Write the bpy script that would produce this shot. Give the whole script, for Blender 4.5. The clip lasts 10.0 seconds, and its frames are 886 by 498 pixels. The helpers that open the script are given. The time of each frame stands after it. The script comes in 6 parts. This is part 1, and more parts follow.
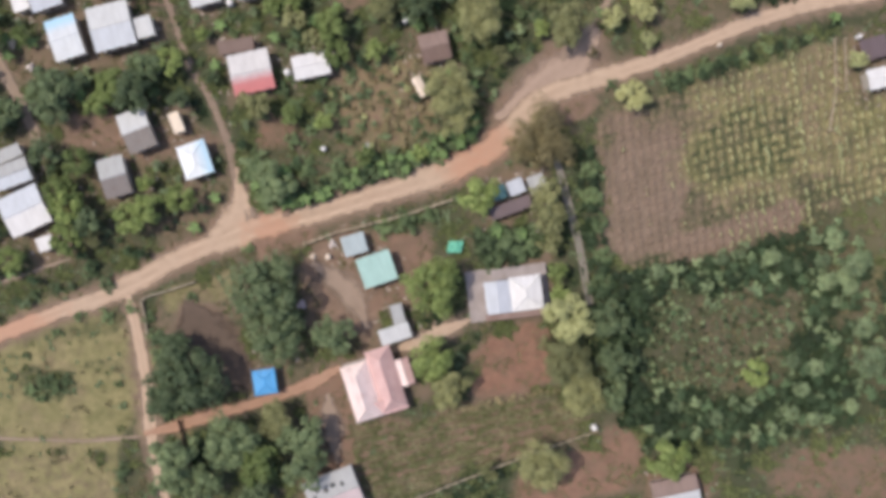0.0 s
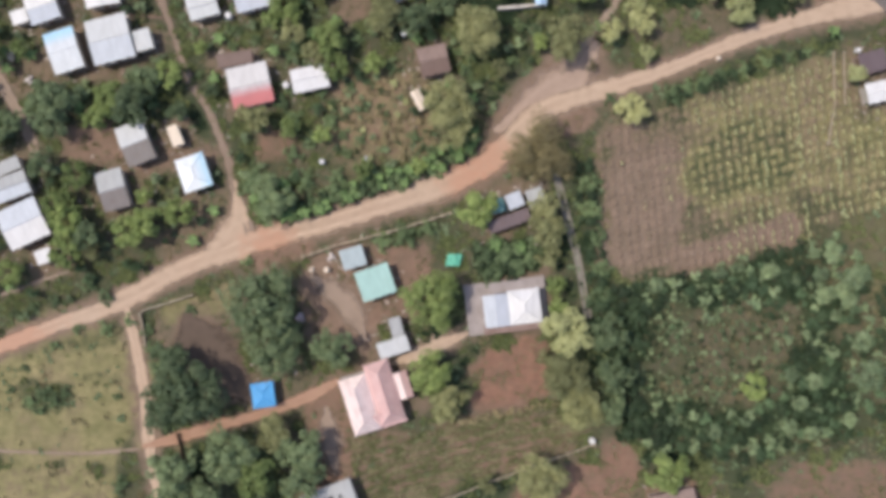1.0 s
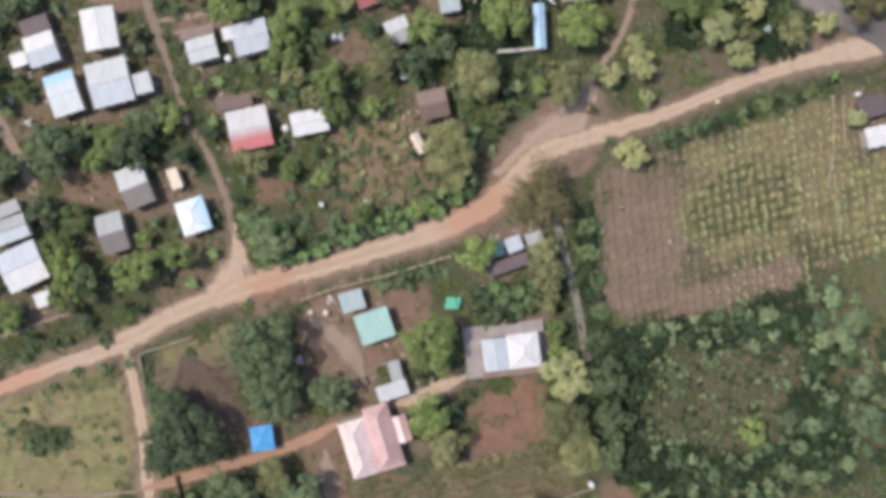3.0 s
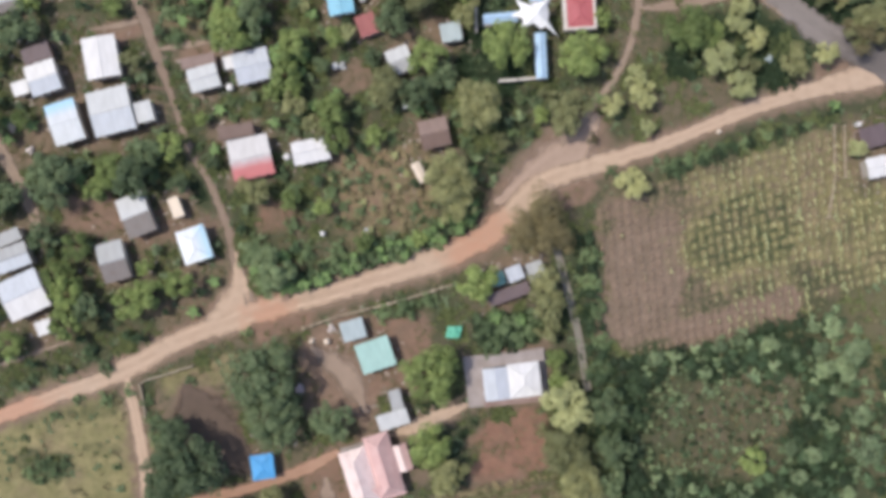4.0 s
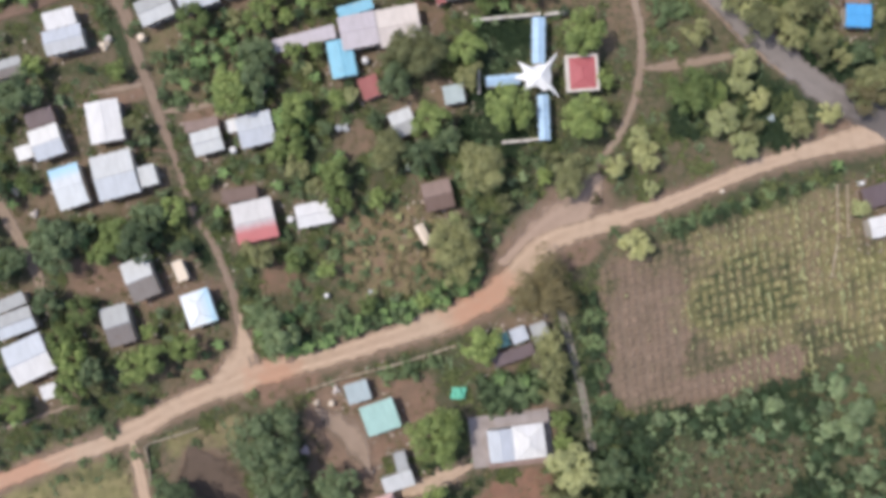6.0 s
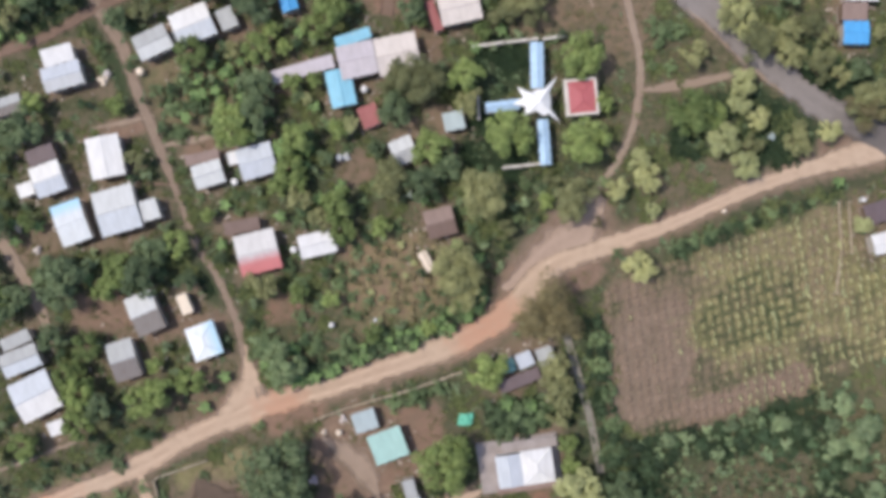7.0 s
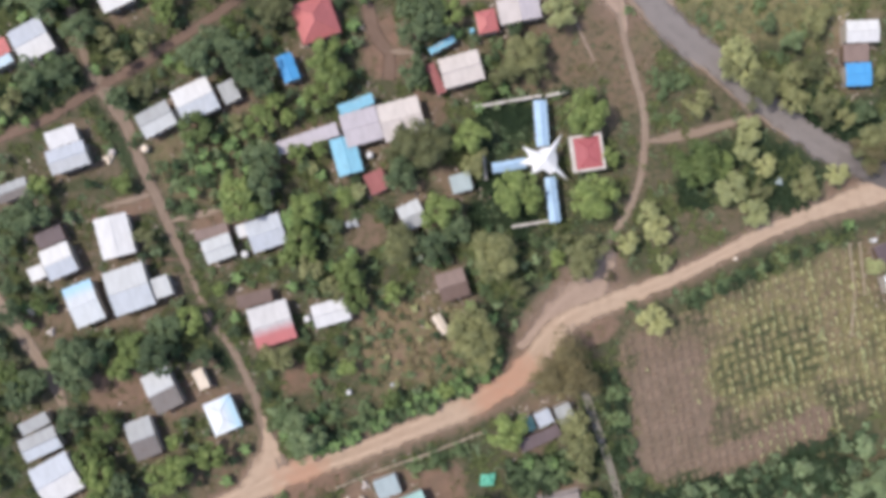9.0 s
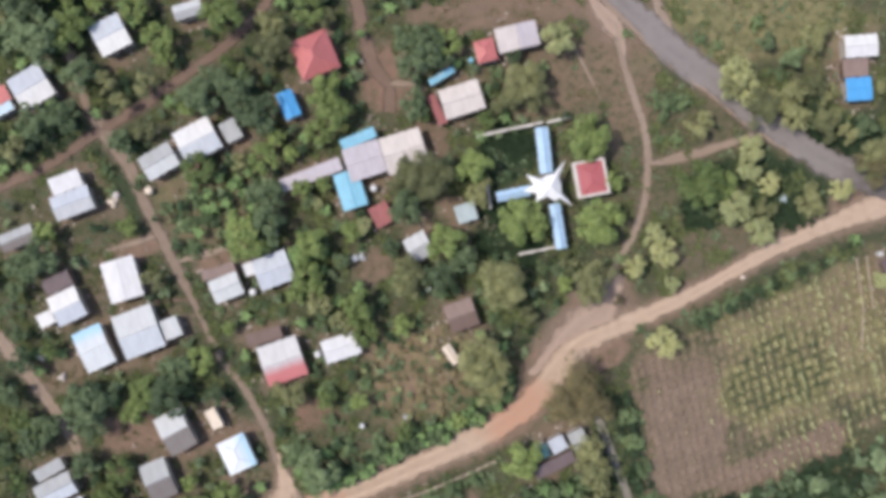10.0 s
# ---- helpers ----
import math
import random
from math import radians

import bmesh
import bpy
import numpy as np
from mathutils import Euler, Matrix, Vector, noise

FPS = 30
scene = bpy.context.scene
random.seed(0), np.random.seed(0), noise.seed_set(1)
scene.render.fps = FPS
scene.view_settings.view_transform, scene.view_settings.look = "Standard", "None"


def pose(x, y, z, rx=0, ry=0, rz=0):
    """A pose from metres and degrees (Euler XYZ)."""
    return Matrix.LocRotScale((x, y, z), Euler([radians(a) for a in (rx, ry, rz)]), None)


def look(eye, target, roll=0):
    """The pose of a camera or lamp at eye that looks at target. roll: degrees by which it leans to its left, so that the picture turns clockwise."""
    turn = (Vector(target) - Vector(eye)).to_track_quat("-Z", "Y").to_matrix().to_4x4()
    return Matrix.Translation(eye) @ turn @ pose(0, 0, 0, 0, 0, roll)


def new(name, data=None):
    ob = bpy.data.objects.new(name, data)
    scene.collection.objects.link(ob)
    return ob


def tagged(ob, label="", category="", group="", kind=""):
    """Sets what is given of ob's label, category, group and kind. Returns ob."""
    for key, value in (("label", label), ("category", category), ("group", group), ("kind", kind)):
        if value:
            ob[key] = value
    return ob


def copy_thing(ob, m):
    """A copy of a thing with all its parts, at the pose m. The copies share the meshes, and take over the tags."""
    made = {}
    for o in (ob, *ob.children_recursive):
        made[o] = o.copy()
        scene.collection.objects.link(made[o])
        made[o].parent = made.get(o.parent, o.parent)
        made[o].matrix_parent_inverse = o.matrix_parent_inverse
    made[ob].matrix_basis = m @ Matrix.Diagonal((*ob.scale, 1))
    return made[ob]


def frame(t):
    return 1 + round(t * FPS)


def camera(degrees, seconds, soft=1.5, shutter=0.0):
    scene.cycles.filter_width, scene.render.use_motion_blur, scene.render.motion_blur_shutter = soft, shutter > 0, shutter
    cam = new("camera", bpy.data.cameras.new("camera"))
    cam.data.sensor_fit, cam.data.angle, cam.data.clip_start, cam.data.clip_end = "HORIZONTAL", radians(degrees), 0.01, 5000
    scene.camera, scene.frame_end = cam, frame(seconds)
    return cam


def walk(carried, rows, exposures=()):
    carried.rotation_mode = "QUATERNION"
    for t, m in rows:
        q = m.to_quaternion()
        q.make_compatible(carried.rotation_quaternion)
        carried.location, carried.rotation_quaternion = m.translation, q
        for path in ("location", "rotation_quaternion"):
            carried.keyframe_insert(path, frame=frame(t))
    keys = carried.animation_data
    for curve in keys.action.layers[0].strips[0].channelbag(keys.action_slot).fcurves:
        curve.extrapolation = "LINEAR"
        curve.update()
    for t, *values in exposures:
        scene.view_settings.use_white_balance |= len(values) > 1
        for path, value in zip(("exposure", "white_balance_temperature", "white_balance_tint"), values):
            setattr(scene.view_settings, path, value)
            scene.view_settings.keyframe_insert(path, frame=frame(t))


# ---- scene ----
cam = camera(48.0, 10.0, soft=4.5)
PATH = [
    (0, -0.051, 0.038, 162.449, -0.038),
    (0.5, 0.046, 1.017, 162.509, -0.039),
    (1, 0.175, 2.18, 162.464, 0.037),
    (1.5, 0.222, 3.66, 162.565, 0.118),
    (2, 0.319, 5.335, 162.534, 0.07),
    (2.5, 0.333, 7.157, 162.47, 0.086),
    (4, 0.118, 13.897, 162.578, 0.261),
    (4.5, 0.103, 16.454, 162.637, 0.296),
    (5, -0.098, 19.032, 162.738, 0.333),
    (5.5, -0.341, 21.598, 162.769, 0.419),
    (7, -1.023, 28.224, 162.833, -1.468),
    (7.5, -1.404, 30.757, 162.874, -1.392),
    (8, -1.81, 33.365, 162.808, -2.225),
    (8.5, -2.11, 35.886, 162.777, -3.157),
    (9, -2.453, 38.391, 162.79, -4.343),
    (9.5, -2.787, 40.896, 162.765, -4.315),
    (10, -3.102, 43.418, 162.875, -6.561),
]
# exposure and white balance, which settles during the first two seconds
LIGHT = [(0, 0.02, 6720, 14), (1, 0.04, 6630, 13), (2, 0.05, 6550, 12), (5, 0.05, 6480, 12), (10, 0.05, 6420, 13)]
walk(cam, [(t, pose(x, y, z, 0, 0, turn)) for t, x, y, z, turn in PATH], LIGHT)

# world and sun
SUN_EL, SUN_AZ = 64.0, 168.0     # degrees; the azimuth, counter-clockwise from +x, of the place the light comes from
world = bpy.data.worlds.new("sky")
scene.world = world
world.use_nodes = True
wn = world.node_tree.nodes
sky = wn.new("ShaderNodeTexSky")
sky.sky_type, sky.sun_disc = "NISHITA", False
sky.sun_elevation, sky.sun_rotation = radians(SUN_EL), radians(90 - SUN_AZ)
sky.dust_density = 2.0
wn["Background"].inputs[1].default_value = 0.15
world.node_tree.links.new(sky.outputs[0], wn["Background"].inputs[0])
sun = new("sun", bpy.data.lights.new("sun", "SUN"))
sun.data.energy, sun.data.angle, sun.data.color = 3.15, radians(0.8), (1.0, 0.925, 0.80)
sd = Vector((math.cos(radians(SUN_EL)) * math.cos(radians(SUN_AZ)), math.cos(radians(SUN_EL)) * math.sin(radians(SUN_AZ)), math.sin(radians(SUN_EL))))
sun.matrix_world = look(sd * 200, (0, 0, 0))

# ---------------------------------------------------------------- materials
MAT = {}


def material(name, rough=0.8, metal=0.0):
    m = bpy.data.materials.new(name)
    m.use_nodes = True
    nt = m.node_tree
    b = nt.nodes["Principled BSDF"]
    b.inputs["Roughness"].default_value, b.inputs["Metallic"].default_value = rough, metal
    b.inputs["Specular IOR Level"].default_value = 0.3
    MAT[name] = m
    return m, nt, b


def node(nt, kind, **inputs):
    n = nt.nodes.new(kind)
    for k, v in inputs.items():
        n.inputs[k.replace("_", " ")].default_value = v
    return n


def noise_tex(nt, scale, detail=4.0, coords=None, rough=0.6):
    n = node(nt, "ShaderNodeTexNoise", Scale=scale, Detail=detail, Roughness=rough)
    if coords is None:
        g = nt.nodes.new("ShaderNodeNewGeometry")
        coords = g.outputs["Position"]
    nt.links.new(coords, n.inputs["Vector"])
    return n.outputs["Fac"]


def ramp(nt, fac, lo, hi):
    n = node(nt, "ShaderNodeMapRange")
    n.inputs["From Min"].default_value, n.inputs["From Max"].default_value = lo, hi
    nt.links.new(fac, n.inputs["Value"])
    return n.outputs["Result"]


def mix(nt, fac, a, b, blend="MIX"):
    n = nt.nodes.new("ShaderNodeMix")
    n.data_type, n.blend_type = "RGBA", blend
    for sock, v in ((n.inputs[0], fac), (n.inputs[6], a), (n.inputs[7], b)):
        if isinstance(v, (int, float)):
            sock.default_value = v
        elif isinstance(v, tuple):
            sock.default_value = (*v, 1)
        else:
            nt.links.new(v, sock)
    return n.outputs[2]


def mathn(nt, op, a, b):
    n = nt.nodes.new("ShaderNodeMath")
    n.operation = op
    for sock, v in ((n.inputs[0], a), (n.inputs[1], b)):
        if isinstance(v, (int, float)):
            sock.default_value = v
        else:
            nt.links.new(v, sock)
    return n.outputs[0]


def bump(nt, b, fac, strength, dist=0.05):
    n = node(nt, "ShaderNodeBump", Strength=strength, Distance=dist)
    nt.links.new(fac, n.inputs["Height"])
    nt.links.new(n.outputs[0], b.inputs["Normal"])


def scaled(c, k):
    return tuple(min(1.0, v * k) for v in c)


def roof_material(name, col, rust=0.25, rough=0.5, metal=0.0, rustcol=(0.16, 0.085, 0.05), paint_sheen=None):
    m, nt, b = material(name, rough, metal)
    tc = nt.nodes.new("ShaderNodeTexCoord")
    info = nt.nodes.new("ShaderNodeObjectInfo")
    mp = nt.nodes.new("ShaderNodeMapping")
    mp.inputs["Scale"].default_value = (1.4, 0.35, 0.35)
    nt.links.new(tc.outputs["Object"], mp.inputs["Vector"])
    sheet = mix(nt, ramp(nt, noise_tex(nt, 1.0, 4, mp.outputs[0]), 0.35, 0.65), scaled(col, 0.91), scaled(col, 1.06))
    if paint_sheen:
        # a second colour over one side, for worn paint and for a sky sheen: colour, axis, where it starts and where it
        # covers
        sep = nt.nodes.new("ShaderNodeSeparateXYZ")
        nt.links.new(tc.outputs["Object"], sep.inputs[0])
        worn = mathn(nt, "ADD", sep.outputs[paint_sheen[1]], mathn(nt, "MULTIPLY", mathn(nt, "SUBTRACT", noise_tex(nt, 1.3, 4, tc.outputs["Object"]), 0.5), 1.2))
        sheet = mix(nt, ramp(nt, worn, paint_sheen[2], paint_sheen[3]), sheet, paint_sheen[0])
    house_tone = mix(nt, ramp(nt, info.outputs["Random"], 0, 1), (0.93, 0.93, 0.95), (1.06, 1.06, 1.04))
    c = mix(nt, 1.0, sheet, house_tone, "MULTIPLY")
    big = noise_tex(nt, 0.7, 5, tc.outputs["Object"])
    fine = noise_tex(nt, 5.0, 4, tc.outputs["Object"])
    stain = mathn(nt, "MULTIPLY", ramp(nt, big, 0.5, 0.75), ramp(nt, fine, 0.3, 0.7))
    c = mix(nt, mathn(nt, "MULTIPLY", stain, rust), c, rustcol)
    c = mix(nt, mathn(nt, "MULTIPLY", ramp(nt, fine, 0.35, 0.75), 0.22), c, scaled(col, 0.55))
    nt.links.new(c, b.inputs["Base Color"])
    nt.links.new(ramp(nt, fine, -0.5, 1.2), b.inputs["Roughness"])
    bump(nt, b, fine, 0.12, 0.02)
    return m


for name, col, rust in (
        ("zinc", (0.55, 0.57, 0.59), 0.12), ("white", (0.71, 0.71, 0.72), 0.05), ("bluezinc", (0.52, 0.56, 0.625), 0.08),
        ("greyzinc", (0.39, 0.405, 0.42), 0.2), ("weathered", (0.21, 0.19, 0.185), 0.4), ("iceblue", (0.57, 0.72, 0.82), 0.05),
        ("skyblue", (0.25, 0.54, 0.70), 0.15), ("blue", (0.085, 0.36, 0.73), 0.06), ("teal", (0.34, 0.53, 0.51), 0.08),
        ("dullteal", (0.15, 0.30, 0.30), 0.3), ("bluegrey", (0.40, 0.48, 0.51), 0.35), ("palepink", (0.58, 0.48, 0.50), 0.25),
        ("purple", (0.15, 0.115, 0.125), 0.4), ("cream", (0.76, 0.655, 0.54), 0.15), ("cream2", (0.61, 0.555, 0.535), 0.2),
        ("lavender", (0.53, 0.49, 0.53), 0.2), ("redpink", (0.54, 0.18, 0.18), 0.3), ("darkred", (0.33, 0.115, 0.115), 0.35),
        ("darksheet", (0.05, 0.055, 0.06), 0.2), ("brown", (0.18, 0.125, 0.11), 0.4), ("brownpink", (0.26, 0.19, 0.17), 0.4),
        ("membrane", (0.85, 0.86, 0.90), 0.02), ("canopyblue", (0.42, 0.60, 0.81), 0.08), ("greentarp", (0.13, 0.48, 0.35), 0.2)):
    roof_material(name, scaled(col, 0.93), rust)

roof_material("fadedred", (0.54, 0.53, 0.54), 0.15, paint_sheen=((0.52, 0.16, 0.165), 1, -0.1, -1.7))
roof_material("fadedblue", (0.60, 0.64, 0.68), 0.06, paint_sheen=((0.36, 0.60, 0.76), 1, 1.2, 2.7))
# white turning pale blue: a sky reflection put into the roof colour
roof_material("icesheen", (0.70, 0.75, 0.80), 0.04, paint_sheen=((0.45, 0.66, 0.80), 0, 0.2, 1.9))


def plain_material(name, col, dark, scale=2.0, rough=0.85, bumpy=0.25):
    m, nt, b = material(name, rough)
    tc = nt.nodes.new("ShaderNodeTexCoord")
    a, f = noise_tex(nt, scale, 5, tc.outputs["Object"]), noise_tex(nt, scale * 9, 3, tc.outputs["Object"])
    c = mix(nt, ramp(nt, a, 0.35, 0.7), col, dark)
    c = mix(nt, mathn(nt, "MULTIPLY", ramp(nt, f, 0.4, 0.7), 0.35), c, scaled(dark, 0.7))
    nt.links.new(c, b.inputs["Base Color"])
    bump(nt, b, f, bumpy, 0.02)
    return m


plain_material("wallpaint", (0.55, 0.52, 0.46), (0.42, 0.37, 0.31), 0.8)
plain_material("wallwood", (0.24, 0.17, 0.12), (0.14, 0.10, 0.07), 1.2)
plain_material("concrete", (0.38, 0.33, 0.26), (0.26, 0.22, 0.165), 0.9)
plain_material("greyconcrete", (0.36, 0.32, 0.315), (0.26, 0.225, 0.215), 0.6)
plain_material("canalbed", (0.25, 0.23, 0.205), (0.19, 0.175, 0.15), 0.6)
plain_material("canalconcrete", (0.29, 0.265, 0.23), (0.20, 0.18, 0.15), 0.8)
plain_material("whitewall", (0.66, 0.63, 0.60), (0.50, 0.46, 0.42), 0.7)
plain_material("bamboo", (0.55, 0.475, 0.37), (0.36, 0.295, 0.215), 1.5)
plain_material("darkwood", (0.10, 0.07, 0.05), (0.06, 0.04, 0.03), 1.5)
plain_material("bark", (0.15, 0.11, 0.08), (0.08, 0.06, 0.045), 3.0)
plain_material("doorwood", (0.20, 0.11, 0.06), (0.12, 0.07, 0.04), 2.0)
plain_material("courtyard", (0.30, 0.22, 0.20), (0.22, 0.15, 0.13), 0.5)
glass, gnt, gb = material("windowglass", 0.1)
gb.inputs["Base Color"].default_value = (0.03, 0.04, 0.05, 1)


def leaf_material(name, a, b_, dark, spread=(0.62, 1.28)):
    m, nt, b = material(name, 0.6)
    geo = nt.nodes.new("ShaderNodeNewGeometry")
    info = nt.nodes.new("ShaderNodeObjectInfo")
    c = mix(nt, geo.outputs["Random Per Island"], a, b_)
    patch = ramp(nt, noise_tex(nt, 0.9, 3), 0.4, 0.65)
    c = mix(nt, mathn(nt, "MULTIPLY", patch, 0.62), c, dark)
    lo, hi = spread
    tone = mix(nt, info.outputs["Random"], (lo * 0.96, lo * 1.05, lo * 1.02), (hi * 1.01, hi * 1.02, hi * 0.95))
    c = mix(nt, 1.0, c, tone, "MULTIPLY")
    nt.links.new(c, b.inputs["Base Color"])
    out = nt.nodes["Material Output"]
    tl, ad = nt.nodes.new("ShaderNodeBsdfTranslucent"), nt.nodes.new("ShaderNodeMixShader")
    nt.links.new(c, tl.inputs[0])
    ad.inputs[0].default_value = 0.15
    nt.links.new(b.outputs[0], ad.inputs[1])
    nt.links.new(tl.outputs[0], ad.inputs[2])
    nt.links.new(ad.outputs[0], out.inputs[0])


leaf_material("leaf_dark", (0.122, 0.175, 0.092), (0.25, 0.30, 0.168), (0.07, 0.105, 0.058))
leaf_material("leaf_bright", (0.178, 0.245, 0.08), (0.32, 0.375, 0.15), (0.086, 0.126, 0.044))
leaf_material("leaf_olive", (0.205, 0.215, 0.105), (0.32, 0.315, 0.165), (0.125, 0.132, 0.064))
leaf_material("leaf_yellow", (0.375, 0.38, 0.185), (0.52, 0.51, 0.28), (0.25, 0.265, 0.12), (0.85, 1.12))
leaf_material("leaf_brown", (0.19, 0.162, 0.09), (0.285, 0.235, 0.13), (0.13, 0.11, 0.06))
leaf_material("leaf_bush", (0.12, 0.18, 0.09), (0.24, 0.30, 0.155), (0.066, 0.108, 0.05))
leaf_material("leaf_banana", (0.115, 0.20, 0.07), (0.22, 0.315, 0.125), (0.08, 0.135, 0.05))
leaf_material("leaf_taro", (0.13, 0.20, 0.10), (0.25, 0.32, 0.18), (0.09, 0.13, 0.06))
leaf_material("leaf_pale", (0.20, 0.275, 0.155), (0.36, 0.42, 0.255), (0.11, 0.16, 0.085))
# dark green leaves, with the shade of the gaps between shrubs in the colour
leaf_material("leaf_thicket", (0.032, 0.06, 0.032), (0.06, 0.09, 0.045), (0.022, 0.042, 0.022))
leaf_material("leaf_crop", (0.42, 0.425, 0.235), (0.60, 0.585, 0.365), (0.29, 0.30, 0.15), (0.85, 1.12))
leaf_material("leaf_dry", (0.22, 0.19, 0.11), (0.30, 0.255, 0.155), (0.16, 0.135, 0.08))
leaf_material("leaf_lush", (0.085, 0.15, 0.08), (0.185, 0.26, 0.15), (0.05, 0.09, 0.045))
leaf_material("leaf_weed", (0.13, 0.16, 0.065), (0.22, 0.235, 0.105), (0.07, 0.09, 0.04))


def dirt_material(name, col, col2, ruts=0.35, hard=0.0, patches=(), tint=(0.43, 0.235, 0.16)):
    m, nt, b = material(name, 0.95)
    uv = nt.nodes.new("ShaderNodeUVMap")
    sep = nt.nodes.new("ShaderNodeSeparateXYZ")
    nt.links.new(uv.outputs[0], sep.inputs[0])
    big, mid, fine = noise_tex(nt, 0.09, 4), noise_tex(nt, 0.6, 5), noise_tex(nt, 4.0, 4)
    c = mix(nt, ramp(nt, big, 0.35, 0.65), col, col2)
    c = mix(nt, mathn(nt, "MULTIPLY", ramp(nt, mid, 0.45, 0.75), 0.5), c, scaled(col2, 0.72))
    c = mix(nt, mathn(nt, "MULTIPLY", ramp(nt, fine, 0.4, 0.7), 0.25), c, scaled(col, 0.6))
    # worn wheel tracks, paler and harder than the middle and the shoulders
    off = mathn(nt, "ABSOLUTE", mathn(nt, "SUBTRACT", mathn(nt, "ABSOLUTE", sep.outputs[0], 0.0), 0.38), 0.0)
    rut = mathn(nt, "MULTIPLY", ramp(nt, off, 0.24, 0.06), mathn(nt, "MULTIPLY", ramp(nt, mid, 0.35, 0.65), ramp(nt, big, 0.4, 0.6)))
    c = mix(nt, mathn(nt, "MULTIPLY", rut, ruts), c, scaled(col, 1.3))
    # patches of another tint: redder earth, darker asphalt
    pos = nt.nodes.new("ShaderNodeNewGeometry")
    for px, py, pr in patches:
        far = nt.nodes.new("ShaderNodeVectorMath")
        far.operation = "DISTANCE"
        nt.links.new(pos.outputs["Position"], far.inputs[0])
        far.inputs[1].default_value = (px, py, 0)
        near = ramp(nt, mathn(nt, "ADD", far.outputs["Value"], mathn(nt, "MULTIPLY", mathn(nt, "SUBTRACT", mid, 0.5), pr * 1.6)), pr, pr * 0.25)
        c = mix(nt, mathn(nt, "MULTIPLY", near, 0.68), c, tint)
    # the earth thins out into the ground at the ragged edges
    edge = mathn(nt, "ADD", mathn(nt, "ABSOLUTE", sep.outputs[0], 0.0), mathn(nt, "MULTIPLY", mathn(nt, "SUBTRACT", mid, 0.5), 0.9))
    edge = mathn(nt, "ADD", edge, mathn(nt, "MULTIPLY", mathn(nt, "SUBTRACT", fine, 0.5), 0.35))
    nt.links.new(ramp(nt, edge, 1.04 + hard * 0.3, 0.60 + hard), b.inputs["Alpha"])
    nt.links.new(c, b.inputs["Base Color"])
    bump(nt, b, fine, 0.5, 0.04)


dirt_material("dirt", (0.475, 0.362, 0.275), (0.40, 0.29, 0.215), 0.7, patches=((3.6, 13.8, 5.5), (8.0, 17.0, 6.0), (-28.0, 2.8, 6.0), (-70.0, -13.5, 10.0)))
dirt_material("dirt2", (0.30, 0.235, 0.185), (0.255, 0.19, 0.148), 0.25)
dirt_material("dirt5", (0.40, 0.30, 0.24), (0.32, 0.235, 0.188), 0.5, -0.18)
dirt_material("dirt7", (0.31, 0.238, 0.19), (0.26, 0.195, 0.153), 0.15, -0.25)
dirt_material("dirt6", (0.265, 0.205, 0.162), (0.215, 0.16, 0.125), 0.25)
dirt_material("dirt3", (0.20, 0.138, 0.108), (0.16, 0.11, 0.086), 0.12)
dirt_material("dirt4", (0.39, 0.25, 0.18), (0.33, 0.198, 0.138), 0.3)
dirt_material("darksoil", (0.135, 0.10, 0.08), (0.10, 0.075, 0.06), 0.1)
dirt_material("asphalt", (0.245, 0.22, 0.213), (0.195, 0.174, 0.167), 0.4, 0.06, ((70.5, 45.5, 9.0),), (0.085, 0.074, 0.072))

# ground: bare earth, red earth, green cover and dry grass by the weights stored on the sheet
gm, nt, b = material("ground", 0.95)
at = nt.nodes.new("ShaderNodeAttribute")
at.attribute_name = "cover"
sp = nt.nodes.new("ShaderNodeSeparateColor")
nt.links.new(at.outputs["Color"], sp.inputs[0])
bare, red, lush, dry = sp.outputs[0], sp.outputs[1], sp.outputs[2], at.outputs["Alpha"]
n1, n2, n3, n4 = noise_tex(nt, 0.12, 5), noise_tex(nt, 0.8, 6, rough=0.7), noise_tex(nt, 3.5, 5, rough=0.7), noise_tex(nt, 14.0, 3)
n0 = noise_tex(nt, 0.35, 4)
scrub = mix(nt, ramp(nt, n2, 0.38, 0.62), (0.055, 0.066, 0.032), (0.142, 0.125, 0.08))
scrub = mix(nt, mathn(nt, "MULTIPLY", ramp(nt, n3, 0.45, 0.65), 0.6), scrub, (0.05, 0.06, 0.03))
scrub = mix(nt, mathn(nt, "MULTIPLY", ramp(nt, n0, 0.5, 0.68), 0.75), scrub, (0.165, 0.13, 0.095))
green = mix(nt, ramp(nt, n3, 0.35, 0.65), (0.022, 0.04, 0.02), (0.046, 0.068, 0.03))
green = mix(nt, mathn(nt, "MULTIPLY", ramp(nt, n0, 0.45, 0.65), 0.5), green, (0.055, 0.058, 0.036))
straw = mix(nt, ramp(nt, n0, 0.35, 0.65), (0.285, 0.25, 0.13), (0.175, 0.168, 0.078))
straw = mix(nt, mathn(nt, "MULTIPLY", ramp(nt, n2, 0.42, 0.7), 0.7), straw, (0.125, 0.12, 0.055))
straw = mix(nt, mathn(nt, "MULTIPLY", ramp(nt, n1, 0.5, 0.66), 0.55), straw, (0.22, 0.165, 0.115))
soil = mix(nt, ramp(nt, n2, 0.35, 0.65), (0.255, 0.196, 0.152), (0.178, 0.134, 0.102))
redsoil = mix(nt, ramp(nt, n2, 0.35, 0.65), (0.29, 0.16, 0.11), (0.205, 0.11, 0.08))
soil = mix(nt, red, soil, redsoil)
soil = mix(nt, mathn(nt, "MULTIPLY", ramp(nt, n0, 0.42, 0.66), 0.5), soil, (0.13, 0.105, 0.075))
